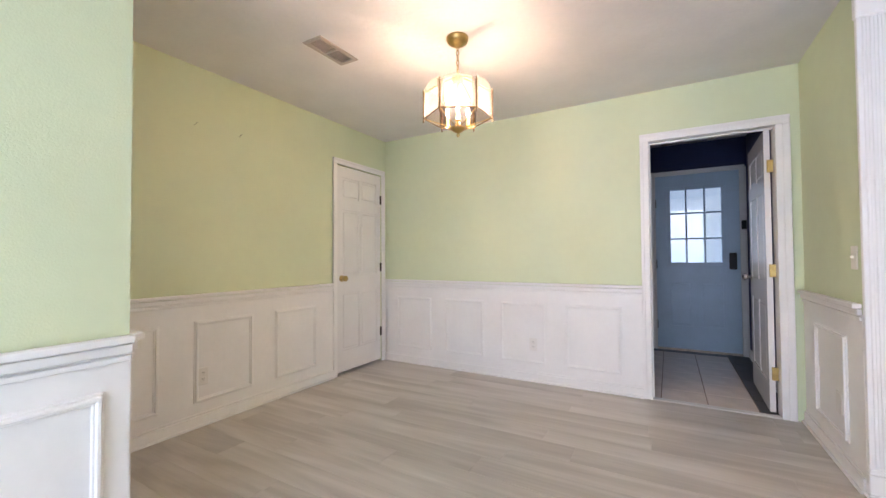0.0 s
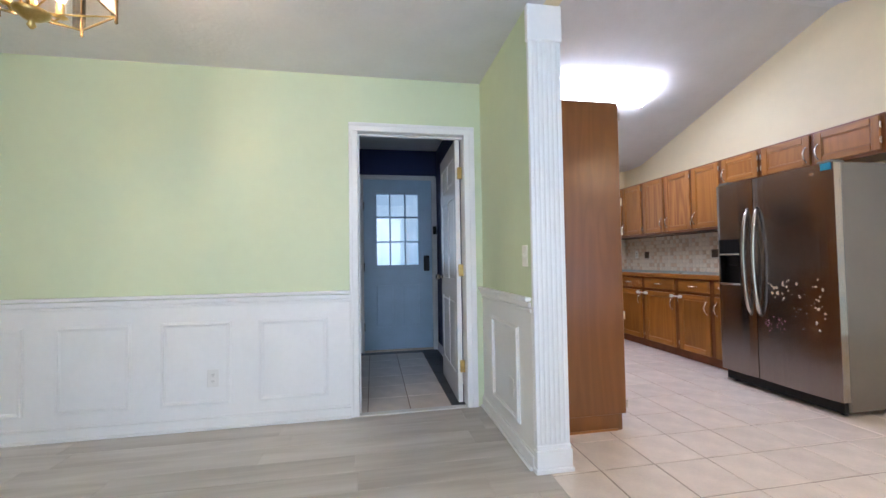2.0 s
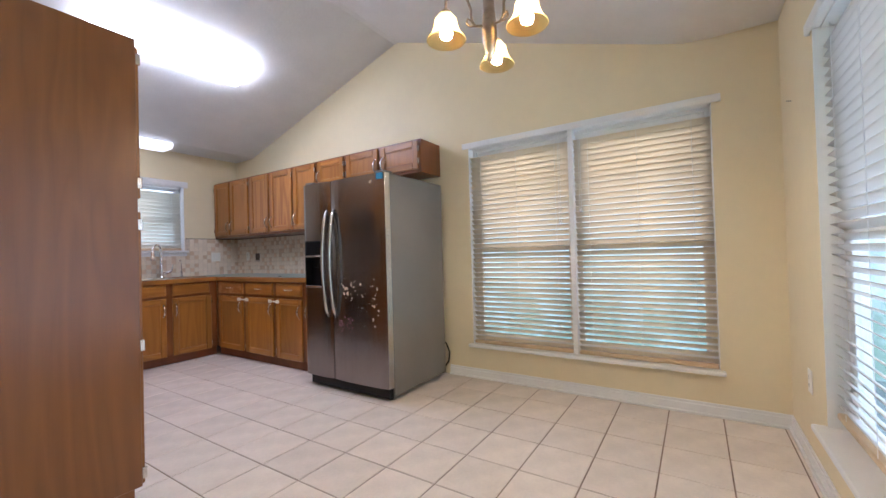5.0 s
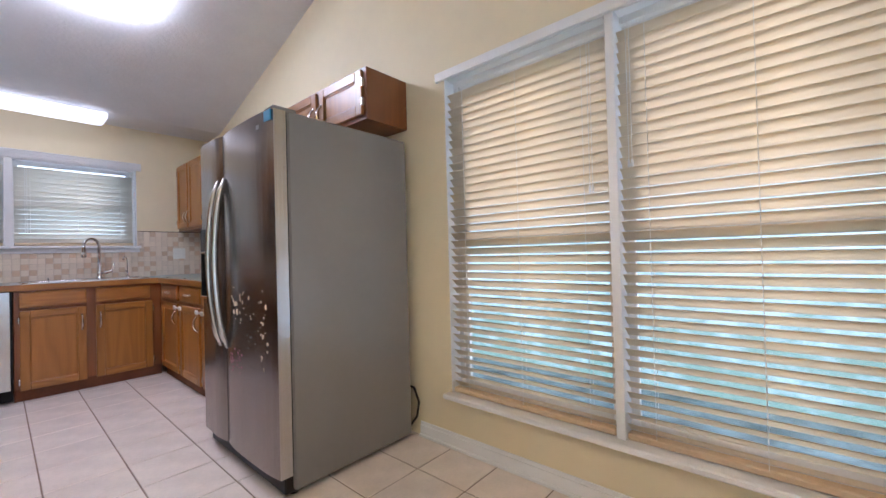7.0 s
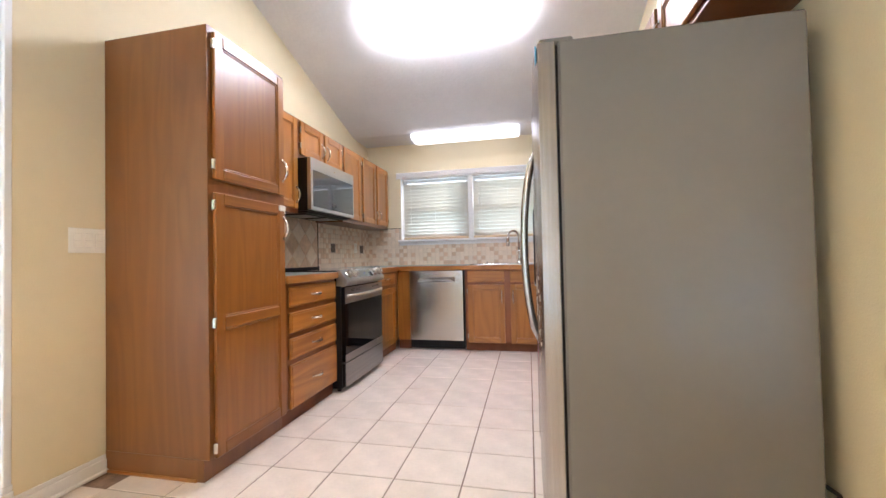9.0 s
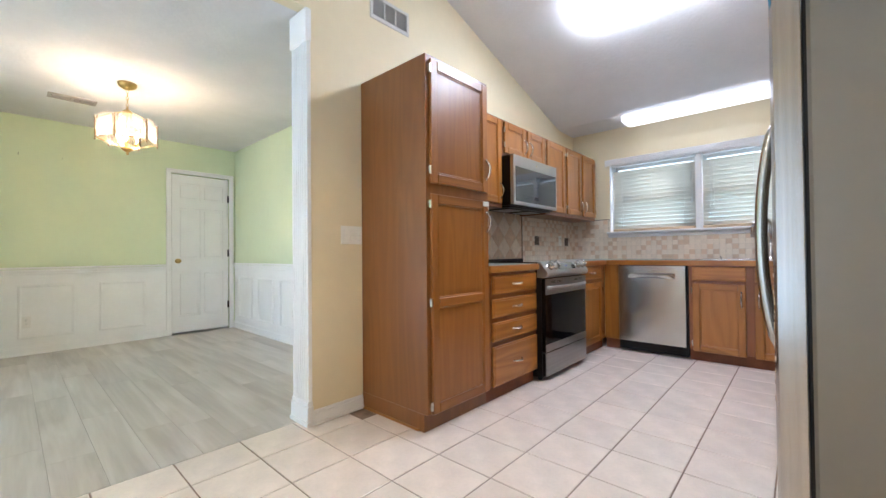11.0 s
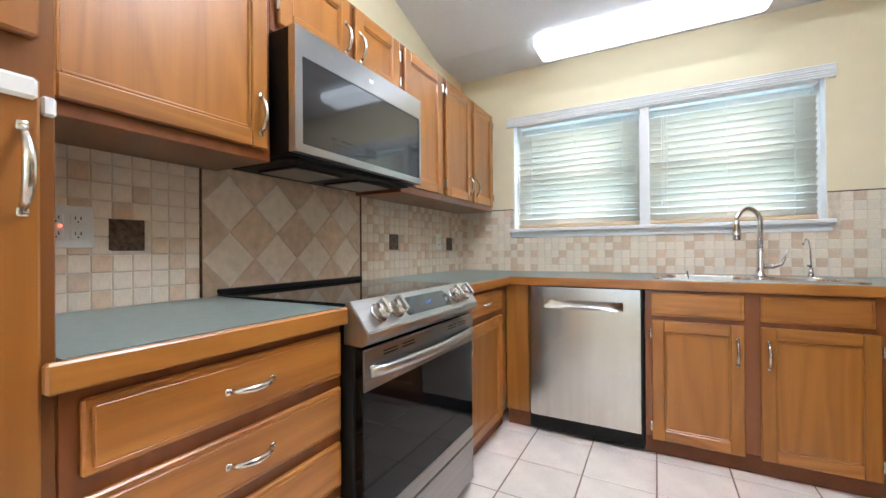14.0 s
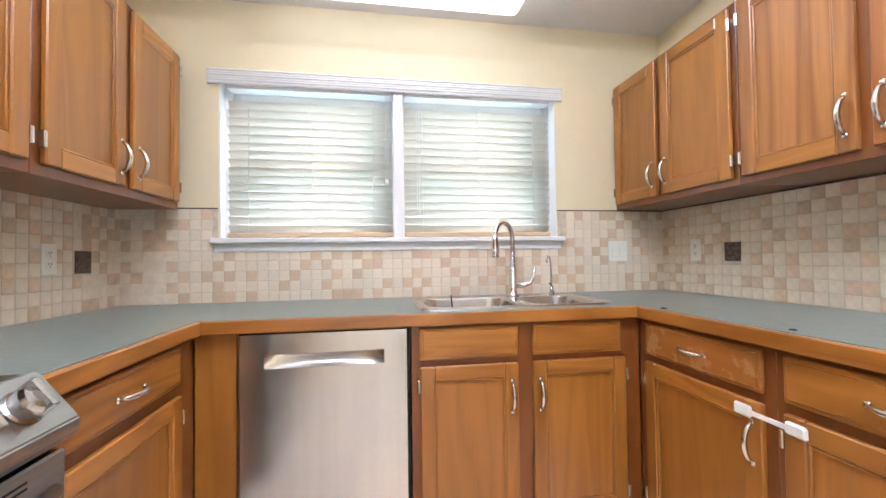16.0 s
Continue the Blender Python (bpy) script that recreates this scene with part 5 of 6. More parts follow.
for y in (RY0 + 0.05, RY1 - 0.05):
    for x in (KW + 0.08, RX - 0.05):
        part("foot", lathe(bmesh.new(), [(0.016, 0), (0.016, 0.012), (0.008, 0.014), (0.008, 0.05)], (x, y, 0.0), 10), BLACK, stove)

# ---- microwave ----
MZ0, MZ1, MX = 1.385, 1.797, 2.158
mw = thing("over_range_microwave", (1.95, (RY0 + RY1) / 2, MZ0), "stainless over-the-range microwave with a dark glass door", "microwave")
part("case", boxes((KW + 0.004, 4.712, MZ0, MX - 0.03, 5.47, MZ1), bevel=0.003), BLACK, mw)
fr = bmesh.new()
gy0, gy1, gz0, gz1 = 4.742, 5.458, 1.418, 1.705
for y0, z0, y1, z1 in ((4.712, MZ0 + 0.006, 5.472, gz0), (4.712, gz1, 5.472, MZ1), (4.712, gz0, gy0, gz1), (gy1, gz0, 5.472, gz1)):
    box(fr, MX - 0.03, y0, z0, MX, y1, z1)
bmesh.ops.remove_doubles(fr, verts=fr.verts, dist=1e-5)
mdoor = part("door_frame", fr, STEEL_H, mw)
part("door_glass", boxes((MX - 0.028, gy0, gz0, MX - 0.004, gy1, gz1)), MIRRORGLASS, mdoor)
mm = material("keypad_print", (0.05, 0.05, 0.05), 0.9, spec=0.1)
keys = bmesh.new()
for r in range(2):
    for k in range(9):
        if (k * 3 + r) % 7:
            box(keys, MX - 0.0039, 4.875 + k * 0.017, 1.452 + r * 0.016, MX - 0.0034, 4.885 + k * 0.017, 1.456 + r * 0.016)
box(keys, MX - 0.0039, 5.06, 1.448, MX - 0.0034, 5.13, 1.476)
part("keypad_marks", keys, mm, mdoor, "grey keypad marks along the lower glass")
grille = bmesh.new()
box(grille, KW + 0.03, 4.74, MZ0 - 0.012, MX - 0.05, 5.44, MZ0 - 0.0005, 0.004)
for y0 in (4.80, 5.13):
    box(grille, KW + 0.10, y0, MZ0 - 0.020, KW + 0.30, y0 + 0.24, MZ0 - 0.012, 0.003)
under_mw = part("underside", grille, BLACK, mw)
for y0 in (4.80, 5.13):
    part("grease_filter", boxes((KW + 0.11, y0 + 0.01, MZ0 - 0.0225, KW + 0.29, y0 + 0.23, MZ0 - 0.0202)), STEEL_H, under_mw)
part("badge", boxes((MX, 5.08, 1.745, MX + 0.001, 5.105, 1.757)), CHROME, mdoor)

# ---- fridge ----
FY0, FY1, FXD, FXC, FXB, FH = 3.335, 4.255, 3.812, 3.885, 4.612, 1.722
SPLIT = 3.914
fridge = thing("side_by_side_fridge", ((FXC + FXB) / 2, (FY0 + FY1) / 2, 0), "side-by-side dark stainless fridge with grey sides and peeled stickers", "fridge")
part("case", boxes((FXC + 0.008, FY0 + 0.002, 0.03, FXB, FY1 - 0.002, FH), bevel=0.008), FRIDGESIDE, fridge)
part("gasket", boxes((FXC, FY0 + 0.012, 0.11, FXC + 0.008, FY1 - 0.012, FH - 0.012)), BLACK, fridge)


def fridge_door(y0, y1, z0, z1, cut=None):
    """A gently bowed door front; cut is a rectangular recess."""
    bm = bmesh.new()
    ys = [y0 + (y1 - y0) * i / 12 for i in range(13)]
    if cut:
        ys = sorted(set([round(v, 4) for v in ys if not (cut[0] - 0.012 < v < cut[1] + 0.012)] + [cut[0], cut[1], y0, y1]))
    zs = sorted({z0, z1, *(cut[2:] if cut else ())})

    def bow(y):
        u = (y - y0) / (y1 - y0) * 2 - 1
        return FXD + 0.016 * (abs(u) ** 3.5)

    grid = {(i, k): bm.verts.new((bow(y), y, z)) for i, y in enumerate(ys) for k, z in enumerate(zs)}
    back = {(i, k): bm.verts.new((FXC - 0.002, y, z)) for i, y in enumerate(ys) for k, z in enumerate(zs)}
    for i in range(len(ys) - 1):
        for k in range(len(zs) - 1):
            inside = cut and cut[0] <= ys[i] < cut[1] and cut[2] <= zs[k] < cut[3]
            if not inside:
                bm.faces.new((grid[i, k], grid[i + 1, k], grid[i + 1, k + 1], grid[i, k + 1]))
            bm.faces.new((back[i, k], back[i, k + 1], back[i + 1, k + 1], back[i + 1, k]))
        bm.faces.new((grid[i, 0], back[i, 0], back[i + 1, 0], grid[i + 1, 0]))
        bm.faces.new((grid[i, len(zs) - 1], grid[i + 1, len(zs) - 1], back[i + 1, len(zs) - 1], back[i, len(zs) - 1]))
    for i in (0, len(ys) - 1):
        for k in range(len(zs) - 1):
            bm.faces.new((grid[i, k], grid[i, k + 1], back[i, k + 1], back[i, k]))
    return bm


rdoor = part("door", fridge_door(FY0, SPLIT - 0.003, 0.105, FH - 0.004), DARKSTEEL, fridge)
ldoor = part("door", fridge_door(SPLIT + 0.003, FY1, 0.105, FH - 0.004, (4.035, 4.225, 0.85, 1.235)), DARKSTEEL, fridge)
part("side_trim", boxes((FXD + 0.014, FY0 - 0.003, 0.106, FXC - 0.003, FY0 + 0.0015, FH - 0.005), bevel=0.001), STEEL, rdoor, "bright steel door edge")
disp = bmesh.new()
dy0, dy1, dz0, dz1 = 4.035, 4.225, 0.85, 1.235
box(disp, FXD + 0.056, dy0, dz0, FXD + 0.060, dy1, dz1)
for y0, z0, y1, z1 in ((dy0, dz0, dy0 + 0.006, dz1), (dy1 - 0.006, dz0, dy1, dz1), (dy0, dz0, dy1, dz0 + 0.006), (dy0, dz1 - 0.006, dy1, dz1)):
    box(disp, FXD - 0.003, y0, z0, FXD + 0.058, y1, z1)
box(disp, FXD - 0.002, dy0 + 0.006, dz1 - 0.12, FXD + 0.056, dy1 - 0.006, dz1 - 0.006, 0.003)
box(disp, FXD + 0.03, dy0 + 0.06, dz0 + 0.16, FXD + 0.05, dy1 - 0.06, dz0 + 0.265, 0.006)
dis = part("ice_dispenser", disp, BLACK, ldoor)
part("dispenser_trim", boxes((FXD - 0.006, dy0, dz1 - 0.135, FXD + 0.002, dy1, dz1 - 0.122), bevel=0.002), CHROME, dis)
part("drip_tray", boxes((FXD - 0.006, dy0, dz0 - 0.006, FXD + 0.02, dy1, dz0 + 0.010), bevel=0.002), CHROME, dis)
for y, d in ((SPLIT + 0.042, ldoor), (SPLIT - 0.042, rdoor)):
    pts = [(FXD + 0.012 - 0.062 * math.sin(math.pi * i / 14) ** 0.55 if 0 < i < 14 else FXD + 0.012, y, 0.61 + 0.87 * i / 14) for i in range(15)]
    part("handle", tube(bmesh.new(), pts, [0.013] + [0.0145] * 13 + [0.013], 12, squash=1.2), STEEL, d, smooth=True)
part("base_grille", boxes((FXC - 0.03, FY0 + 0.02, 0.02, FXC + 0.02, FY1 - 0.02, 0.098), bevel=0.006), BLACK, fridge)
for y in (FY0 + 0.06, FY1 - 0.06):
    part("roller", lathe(bmesh.new(), [(0.02, 0), (0.02, 0.03)], (FXC + 0.03, y, 0.0), 12), BLACK, fridge)
    part("hinge_cover", boxes((FXD + 0.02, y - 0.045, FH - 0.003, FXC + 0.06, y + 0.045, FH + 0.018), bevel=0.006), FRIDGESIDE, fridge)
part("roller", lathe(bmesh.new(), [(0.02, 0), (0.02, 0.03)], (FXB - 0.06, FY0 + 0.08, 0.0), 12), BLACK, fridge)
part("energy_label", boxes((FXD + 0.006, FY0 + 0.012, FH - 0.052, FXD + 0.0105, FY0 + 0.075, FH - 0.006)), BLUEFILM, rdoor, "blue energy label")
part("badge", boxes((FXD + 0.0015, FY0 + 0.115, FH - 0.075, FXD + 0.005, FY0 + 0.175, FH - 0.052), bevel=0.001), CHROME, rdoor)
flake_rng = random.Random(21)


def flakes(count, y0, y1, z0, z1, small, large, mat, label):
    """Torn scraps of stickers left on the door."""
    for _ in range(count):
        bm = bmesh.new()
        y, z = flake_rng.uniform(y0, y1), flake_rng.uniform(z0, z1)
        u = (y - FY0) / (SPLIT - 0.003 - FY0) * 2 - 1
        x = FXD + 0.016 * abs(u) ** 3.5
        n, r = flake_rng.randint(5, 8), flake_rng.uniform(small, large)
        ring = []
        for k in range(n):
            q = r * flake_rng.uniform(0.4, 1.0)
            ring.append((y + q * math.cos(k * math.tau / n), z + q * math.sin(k * math.tau / n) * flake_rng.uniform(0.7, 1.4)))
        f = [bm.verts.new((x - 0.0014, p, q)) for p, q in ring]
        g = [bm.verts.new((x + 0.002, p, q)) for p, q in ring]
        bm.faces.new(f)
        for k in range(n):
            bm.faces.new((f[k], f[(k + 1) % n], g[(k + 1) % n], g[k]))
        part("sticker_scrap", bm, mat, rdoor, label)


flakes(26, 3.42, 3.80, 0.72, 0.93, 0.003, 0.011, TANFLAKE, "torn paper sticker scraps")
flakes(7, 3.66, 3.80, 0.80, 0.88, 0.010, 0.019, TANFLAKE, "torn paper sticker scraps")
flakes(14, 3.41, 3.47, 0.52, 0.92, 0.004, 0.012, TANFLAKE, "torn paper sticker scraps")
flakes(34, 3.68, 3.84, 0.50, 0.62, 0.003, 0.008, PINK, "pink sticker scraps")
flakes(12, 3.52, 3.66, 0.55, 0.75, 0.003, 0.008, FRIDGESIDE, "grey sticker residue")
single("fridge_water_line", tube(bmesh.new(), [(4.60, FY0 + 0.03, 0.05), (4.645, FY0 - 0.005, 0.12), (4.66, FY0 - 0.008, 0.2), (4.65, FY0 + 0.02, 0.28), (4.62, FY0 + 0.05, 0.30)], 0.007, 8), BLACK, (4.62, FY0, 0.05), "black hose behind the fridge", "hose", smooth=True)


# ---- electrical plates ----
def plate(name, axis, plane, sgn, a, z, w, h, toggles, label, mat=PLASTIC, sockets=False, category="switch", rocker=False):
    p = thing(name, at_wall(axis, plane, sgn, a, 0, z), label, category)
    part("cover_plate", wb(bmesh.new(), axis, plane, sgn, a - w / 2, a + w / 2, 0, 0.006, z - h / 2, z + h / 2, 0.0025), mat, p)
    for i in range(toggles):
        c = a + (i - (toggles - 1) / 2) * 0.046
        if sockets:
            for zz in (z - 0.021, z + 0.021):
                s = bmesh.new()
                wb(s, axis, plane, sgn, c - 0.016, c + 0.016, 0.006, 0.008, zz - 0.014, zz + 0.014, 0.001)
                so = part("socket", s, mat, p)
                k = bmesh.new()
                for o in (-0.006, 0.006):
                    wb(k, axis, plane, sgn, c + o - 0.0012, c + o + 0.0012, 0.008, 0.0085, zz - 0.001, zz + 0.008)
                wb(k, axis, plane, sgn, c - 0.002, c + 0.002, 0.008, 0.0085, zz - 0.009, zz - 0.005)
                part("slots", k, SLOT, so)
        elif rocker:
            k = wb(bmesh.new(), axis, plane, sgn, c - 0.0165, c + 0.0165, 0.0055, 0.0072, z - 0.033, z + 0.033, 0.0006)
            frame_ = part("rocker_frame", k, VENTWHITE, p)
            part("rocker", wb(bmesh.new(), axis, plane, sgn, c - 0.0155, c + 0.0155, 0.006, 0.0095, z - 0.032, z - 0.0008, 0.001), mat, frame_)
            part("rocker", wb(bmesh.new(), axis, plane, sgn, c - 0.0155, c + 0.0155, 0.006, 0.0085, z + 0.0008, z + 0.032, 0.001), mat, frame_)
        else:
            k = bmesh.new()
            wb(k, axis, plane, sgn, c - 0.005, c + 0.005, 0.006, 0.018, z - 0.004, z + 0.010, 0.002)
            wb(k, axis, plane, sgn, c - 0.008, c + 0.008, 0.006, 0.0075, z - 0.014, z + 0.014, 0.001)
            part("toggle", k, mat, p)
    return p


plate("wall_outlet", "y", DN, -1, -0.286, 0.335, 0.072, 0.116, 1, "white duplex outlet in a wainscot panel", WHITEPLASTIC, True, "outlet").location.y -= 0.0072
plate("wall_outlet", "x", DW, 1, 2.08, 0.333, 0.072, 0.116, 1, "white duplex outlet in a wainscot panel", WHITEPLASTIC, True, "outlet").location.x += 0.0072
plate("blank_plate", "x", DE, -1, 3.47, 0.33, 0.072, 0.116, 0, "painted blank plate on the wainscot", WHITEPLASTIC, True, "plate").location.x -= 0.0072
plate("light_switch", "x", DE, -1, 3.235, 1.11, 0.072, 0.116, 1, "ivory toggle light switch on the green wall", PLASTIC)
plate("light_switch", "x", KW, 1, 3.43, 1.113, 0.165, 0.116, 3, "ivory triple rocker switch on the yellow wall", PLASTIC, rocker=True)
plate("wall_outlet", "y", KS, 1, 4.20, 0.42, 0.072, 0.116, 1, "ivory duplex outlet on the yellow wall", PLASTIC, True, "outlet")
TT = 0.009
plate("light_switch", "y", KN - TT, -1, 4.372, 1.141, 0.118, 0.116, 2, "ivory double rocker switch on the tiled backsplash", PLASTIC, rocker=True)
plate("wall_outlet", "x", KE - TT, -1, 6.515, 1.14, 0.072, 0.116, 1, "ivory outlet on the tiled backsplash", PLASTIC, True, "outlet")
plate("wall_outlet", "x", KW + TT, 1, 6.345, 1.13, 0.072, 0.116, 1, "ivory outlet on the tiled backsplash", PLASTIC, True, "outlet")
stove_outlet = plate("wall_outlet", "x", KW + TT, 1, 4.285, 1.14, 0.118, 0.116, 2, "white outlet with a small red light beside the stove", WHITEPLASTIC, True, "outlet")
part("indicator", boxes((KW + TT + 0.006, 4.268, 1.138, KW + TT + 0.009, 4.275, 1.145), bevel=0.001), REDLIGHT, stove_outlet, "small lit red indicator")
for i, (y, z) in enumerate(((2.02, 2.04), (2.339, 2.041))):
    single("wall_nail", tube(bmesh.new(), [(DW - 0.01, y, z - 0.008), (DW + 0.028, y + 0.004, z + 0.012)], 0.0016, 6), BLACKMETAL, (DW, y, z), "small dark nail remaining in the green wall", "nail", "nails in the green wall")


single("wall_nail", tube(bmesh.new(), [(4.39, KS - 0.01, 1.86), (4.392, KS + 0.022, 1.868)], 0.0018, 6), BLACKMETAL, (4.39, KS, 1.865), "small dark nail in the yellow wall", "nail")


# ---- vents ----
v = thing("ceiling_vent", (-1.04, 2.35, CEIL), "cream ceiling air vent with two banks of slats", "vent")
part("frame", boxes((-1.115, 2.185, CEIL - 0.008, -0.965, 2.21, CEIL), (-1.115, 2.49, CEIL - 0.008, -0.965, 2.515, CEIL), (-1.115, 2.21, CEIL - 0.008, -1.09, 2.49, CEIL), (-0.99, 2.21, CEIL - 0.008, -0.965, 2.49, CEIL), (-1.09, 2.34, CEIL - 0.008, -0.99, 2.36, CEIL), bevel=0.002), VENTGREY, v)
part("backing", boxes((-1.09, 2.21, CEIL - 0.0016, -0.99, 2.49, CEIL - 0.0006)), SLOT, v)
for k in range(7):
    x = -1.084 + k * 0.0145
    part("slat", boxes((x, 2.212, CEIL - 0.006, x + 0.003, 2.338, CEIL - 0.0018), (x, 2.362, CEIL - 0.006, x + 0.003, 2.488, CEIL - 0.0018)), VENTGREY, v)
v = thing("wall_vent", (KW, 3.76, 2.67), "cream wall air grille high above the pantry", "vent")
part("frame", boxes((KW, 3.585, 2.585, KW + 0.010, 3.935, 2.61), (KW, 3.585, 2.73, KW + 0.010, 3.935, 2.755), (KW, 3.585, 2.61, KW + 0.010, 3.61, 2.73), (KW, 3.91, 2.61, KW + 0.010, 3.935, 2.73), (KW, 3.705, 2.61, KW + 0.010, 3.715, 2.73), (KW, 3.805, 2.61, KW + 0.010, 3.815, 2.73), bevel=0.002), VENTWHITE, v)
part("backing", boxes((KW + 0.0006, 3.61, 2.61, KW + 0.0016, 3.91, 2.73)), SLOT, v)
for k in range(9):
    z = 2.614 + k * 0.0128
    part("slat", boxes((KW + 0.002, 3.612, z, KW + 0.008, 3.704, z + 0.003), (KW + 0.002, 3.716, z, KW + 0.008, 3.804, z + 0.003), (KW + 0.002, 3.816, z, KW + 0.008, 3.908, z + 0.003)), VENTWHITE, v)


# ---- ceiling lights ----
def rounded_box(x, y, z, r, seg=5):
    """A slab about the origin, from z 0 down to -z, with rounded corners and a soft lower edge."""
    bm = bmesh.new()
    rings = []
    for inset, h in ((0.0, 0.0), (0.0, -z * 0.55), (z * 0.18, -z * 0.88), (z * 0.55, -z)):
        ring = []
        for cx, cy, a0 in ((1, 1, 0), (-1, 1, 90), (-1, -1, 180), (1, -1, 270)):
            for k in range(seg + 1):
                a = radians(a0 + 90 * k / seg)
                rr = max(r - inset * 0.5, 0.004)
                ring.append(bm.verts.new((cx * (x / 2 - inset - rr) + rr * math.cos(a), cy * (y / 2 - inset - rr) + rr * math.sin(a), h)))
        rings.append(ring)
    n = len(rings[0])
    for a, b in zip(rings, rings[1:]):
        for k in range(n):
            bm.faces.new((a[k], a[(k + 1) % n], b[(k + 1) % n], b[k]))
    bm.faces.new(rings[0])
    bm.faces.new(rings[-1])
    return bm


ly, lz = 4.965, RIDGE_Z - slope_n * (4.965 - RIDGE_Y) - 0.002
lamp = thing("ceiling_light", (3.185, ly, lz), "large lit fluorescent ceiling light with a white cloud diffuser", "ceiling light")
lamp.rotation_euler = (-math.atan(slope_n), 0, 0)
ORIGIN[lamp] = Vector((0, 0, 0))
part("base_plate", boxes((-0.54, -0.15, -0.02, 0.54, 0.15, 0.0), bevel=0.004), WHITE, lamp)
part("diffuser", turned(rounded_box(1.13, 0.335, 0.065, 0.045), pose(0, 0, -0.006)), DIFFUSER, lamp, smooth=True)
lamp2 = thing("ceiling_light", (3.095, 6.47, 2.443), "narrow lit fluorescent ceiling light above the sink", "ceiling light")
part("base_plate", boxes((2.50, 6.37, 2.425, 3.69, 6.57, 2.443), bevel=0.004), WHITE, lamp2)
part("diffuser", turned(rounded_box(1.25, 0.26, 0.075, 0.04), pose(3.095, 6.47, 2.438)), DIFFUSER_S, lamp2, smooth=True)


# ---- dining chandelier ----
def chain(bm, x, y, z0, z1, link=0.034, wire=0.0023):
    n = int((z1 - z0) / (link * 0.78))
    for i in range(n):
        z = z0 + (i + 0.5) * (z1 - z0) / n
        pts = []
        for k in range(10):
            a = k * math.tau / 10
            o, h = 0.0085 * math.cos(a), link / 2 * math.sin(a)
            pts.append((x + (o if i % 2 else 0), y + (0 if i % 2 else o), z + h))
        tube(bm, pts, wire, 5, closed=True)
    return bm


CX, CY = -0.283, 2.625
ch = thing("lantern_chandelier", (CX, CY, 1.84), "brass hexagonal chandelier with clear glass panels and lit candle bulbs", "chandelier")
part("canopy", lathe(bmesh.new(), [(0.012, -0.055), (0.03, -0.05), (0.06, -0.03), (0.066, -0.012), (0.066, 0.0)], (CX, CY, CEIL), 28), BRASS, ch, smooth=True)
part("chain", chain(bmesh.new(), CX, CY, 2.245, 2.39), BRASS, ch, smooth=True)
part("crown", lathe(bmesh.new(), [(0.012, -0.05), (0.028, -0.045), (0.036, -0.02), (0.032, -0.008), (0.02, 0.0), (0.008, 0.01), (0.006, 0.03)], (CX, CY, 2.215), 20), BRASS, ch, smooth=True)
part("stem", tube(bmesh.new(), [(CX, CY, 1.86), (CX, CY, 2.19)], 0.008, 10), BRASS, ch, smooth=True)
part("hub", lathe(bmesh.new(), [(0.004, -0.045), (0.012, -0.035), (0.007, -0.022), (0.02, -0.016), (0.042, 0.0), (0.046, 0.012), (0.02, 0.022), (0.01, 0.05)], (CX, CY, 1.885), 20), BRASS, ch, smooth=True)
RG, ZB, ZT = 0.205, 1.955, 2.105
hexa = [(CX + RG * math.cos(radians(60 * k + 28)), CY + RG * math.sin(radians(60 * k + 28))) for k in range(6)]
for k in range(6):
    (x0, y0), (x1, y1) = hexa[k], hexa[(k + 1) % 6]
    post_bm = tube(bmesh.new(), [(x0, y0, ZB - 0.012), (x0, y0, ZT + 0.012)], 0.0048, 7)
    lathe(post_bm, [(0.002, 0), (0.006, 0.005), (0.002, 0.014)], (x0, y0, ZT + 0.01), 8)
    lathe(post_bm, [(0.002, 0), (0.006, 0.006), (0.004, 0.014)], (x0, y0, ZB - 0.026), 8)
    part("upright", post_bm, DARKBRASS, ch)
    part("rail", tube(bmesh.new(), [(x0, y0, ZB), (x1, y1, ZB)], 0.0035, 7), DARKBRASS, ch)
    part("bottom_rib", tube(bmesh.new(), [(x0, y0, ZB), ((x0 + CX) / 2, (y0 + CY) / 2, ZB - 0.035), (CX, CY, 1.895)], 0.0028, 6), BRASS, ch)
    part("top_rod", tube(bmesh.new(), [(x0, y0, ZT), (CX + (x0 - CX) * 0.55, CY + (y0 - CY) * 0.55, ZT + 0.055), (CX + (x0 - CX) * 0.16, CY + (y0 - CY) * 0.16, 2.195)], 0.0036, 6), BRASS, ch)
    g = bmesh.new()
    n = 9
    low, high = [], []
    for i in range(n):
        f = i / (n - 1)
        x, y = x0 + (x1 - x0) * f, y0 + (y1 - y0) * f
        top = ZT + 0.045 * math.sin(math.pi * f) ** 0.6 if 0 < f < 1 else ZT
        low.append(g.verts.new((x, y, ZB + 0.004)))
        high.append(g.verts.new((x, y, top)))
    for i in range(n - 1):
        g.faces.new((low[i], low[i + 1], high[i + 1], high[i]))
    pane = part("glass_panel", g, LANTERNGLASS, ch)
    pane.data.materials.append(BEVELGLASS)
    for f in pane.data.polygons:
        f.material_index = 1 if f.index in (0, n - 2) else 0
    so = pane.modifiers.new("thick", "SOLIDIFY")
    so.thickness = 0.003
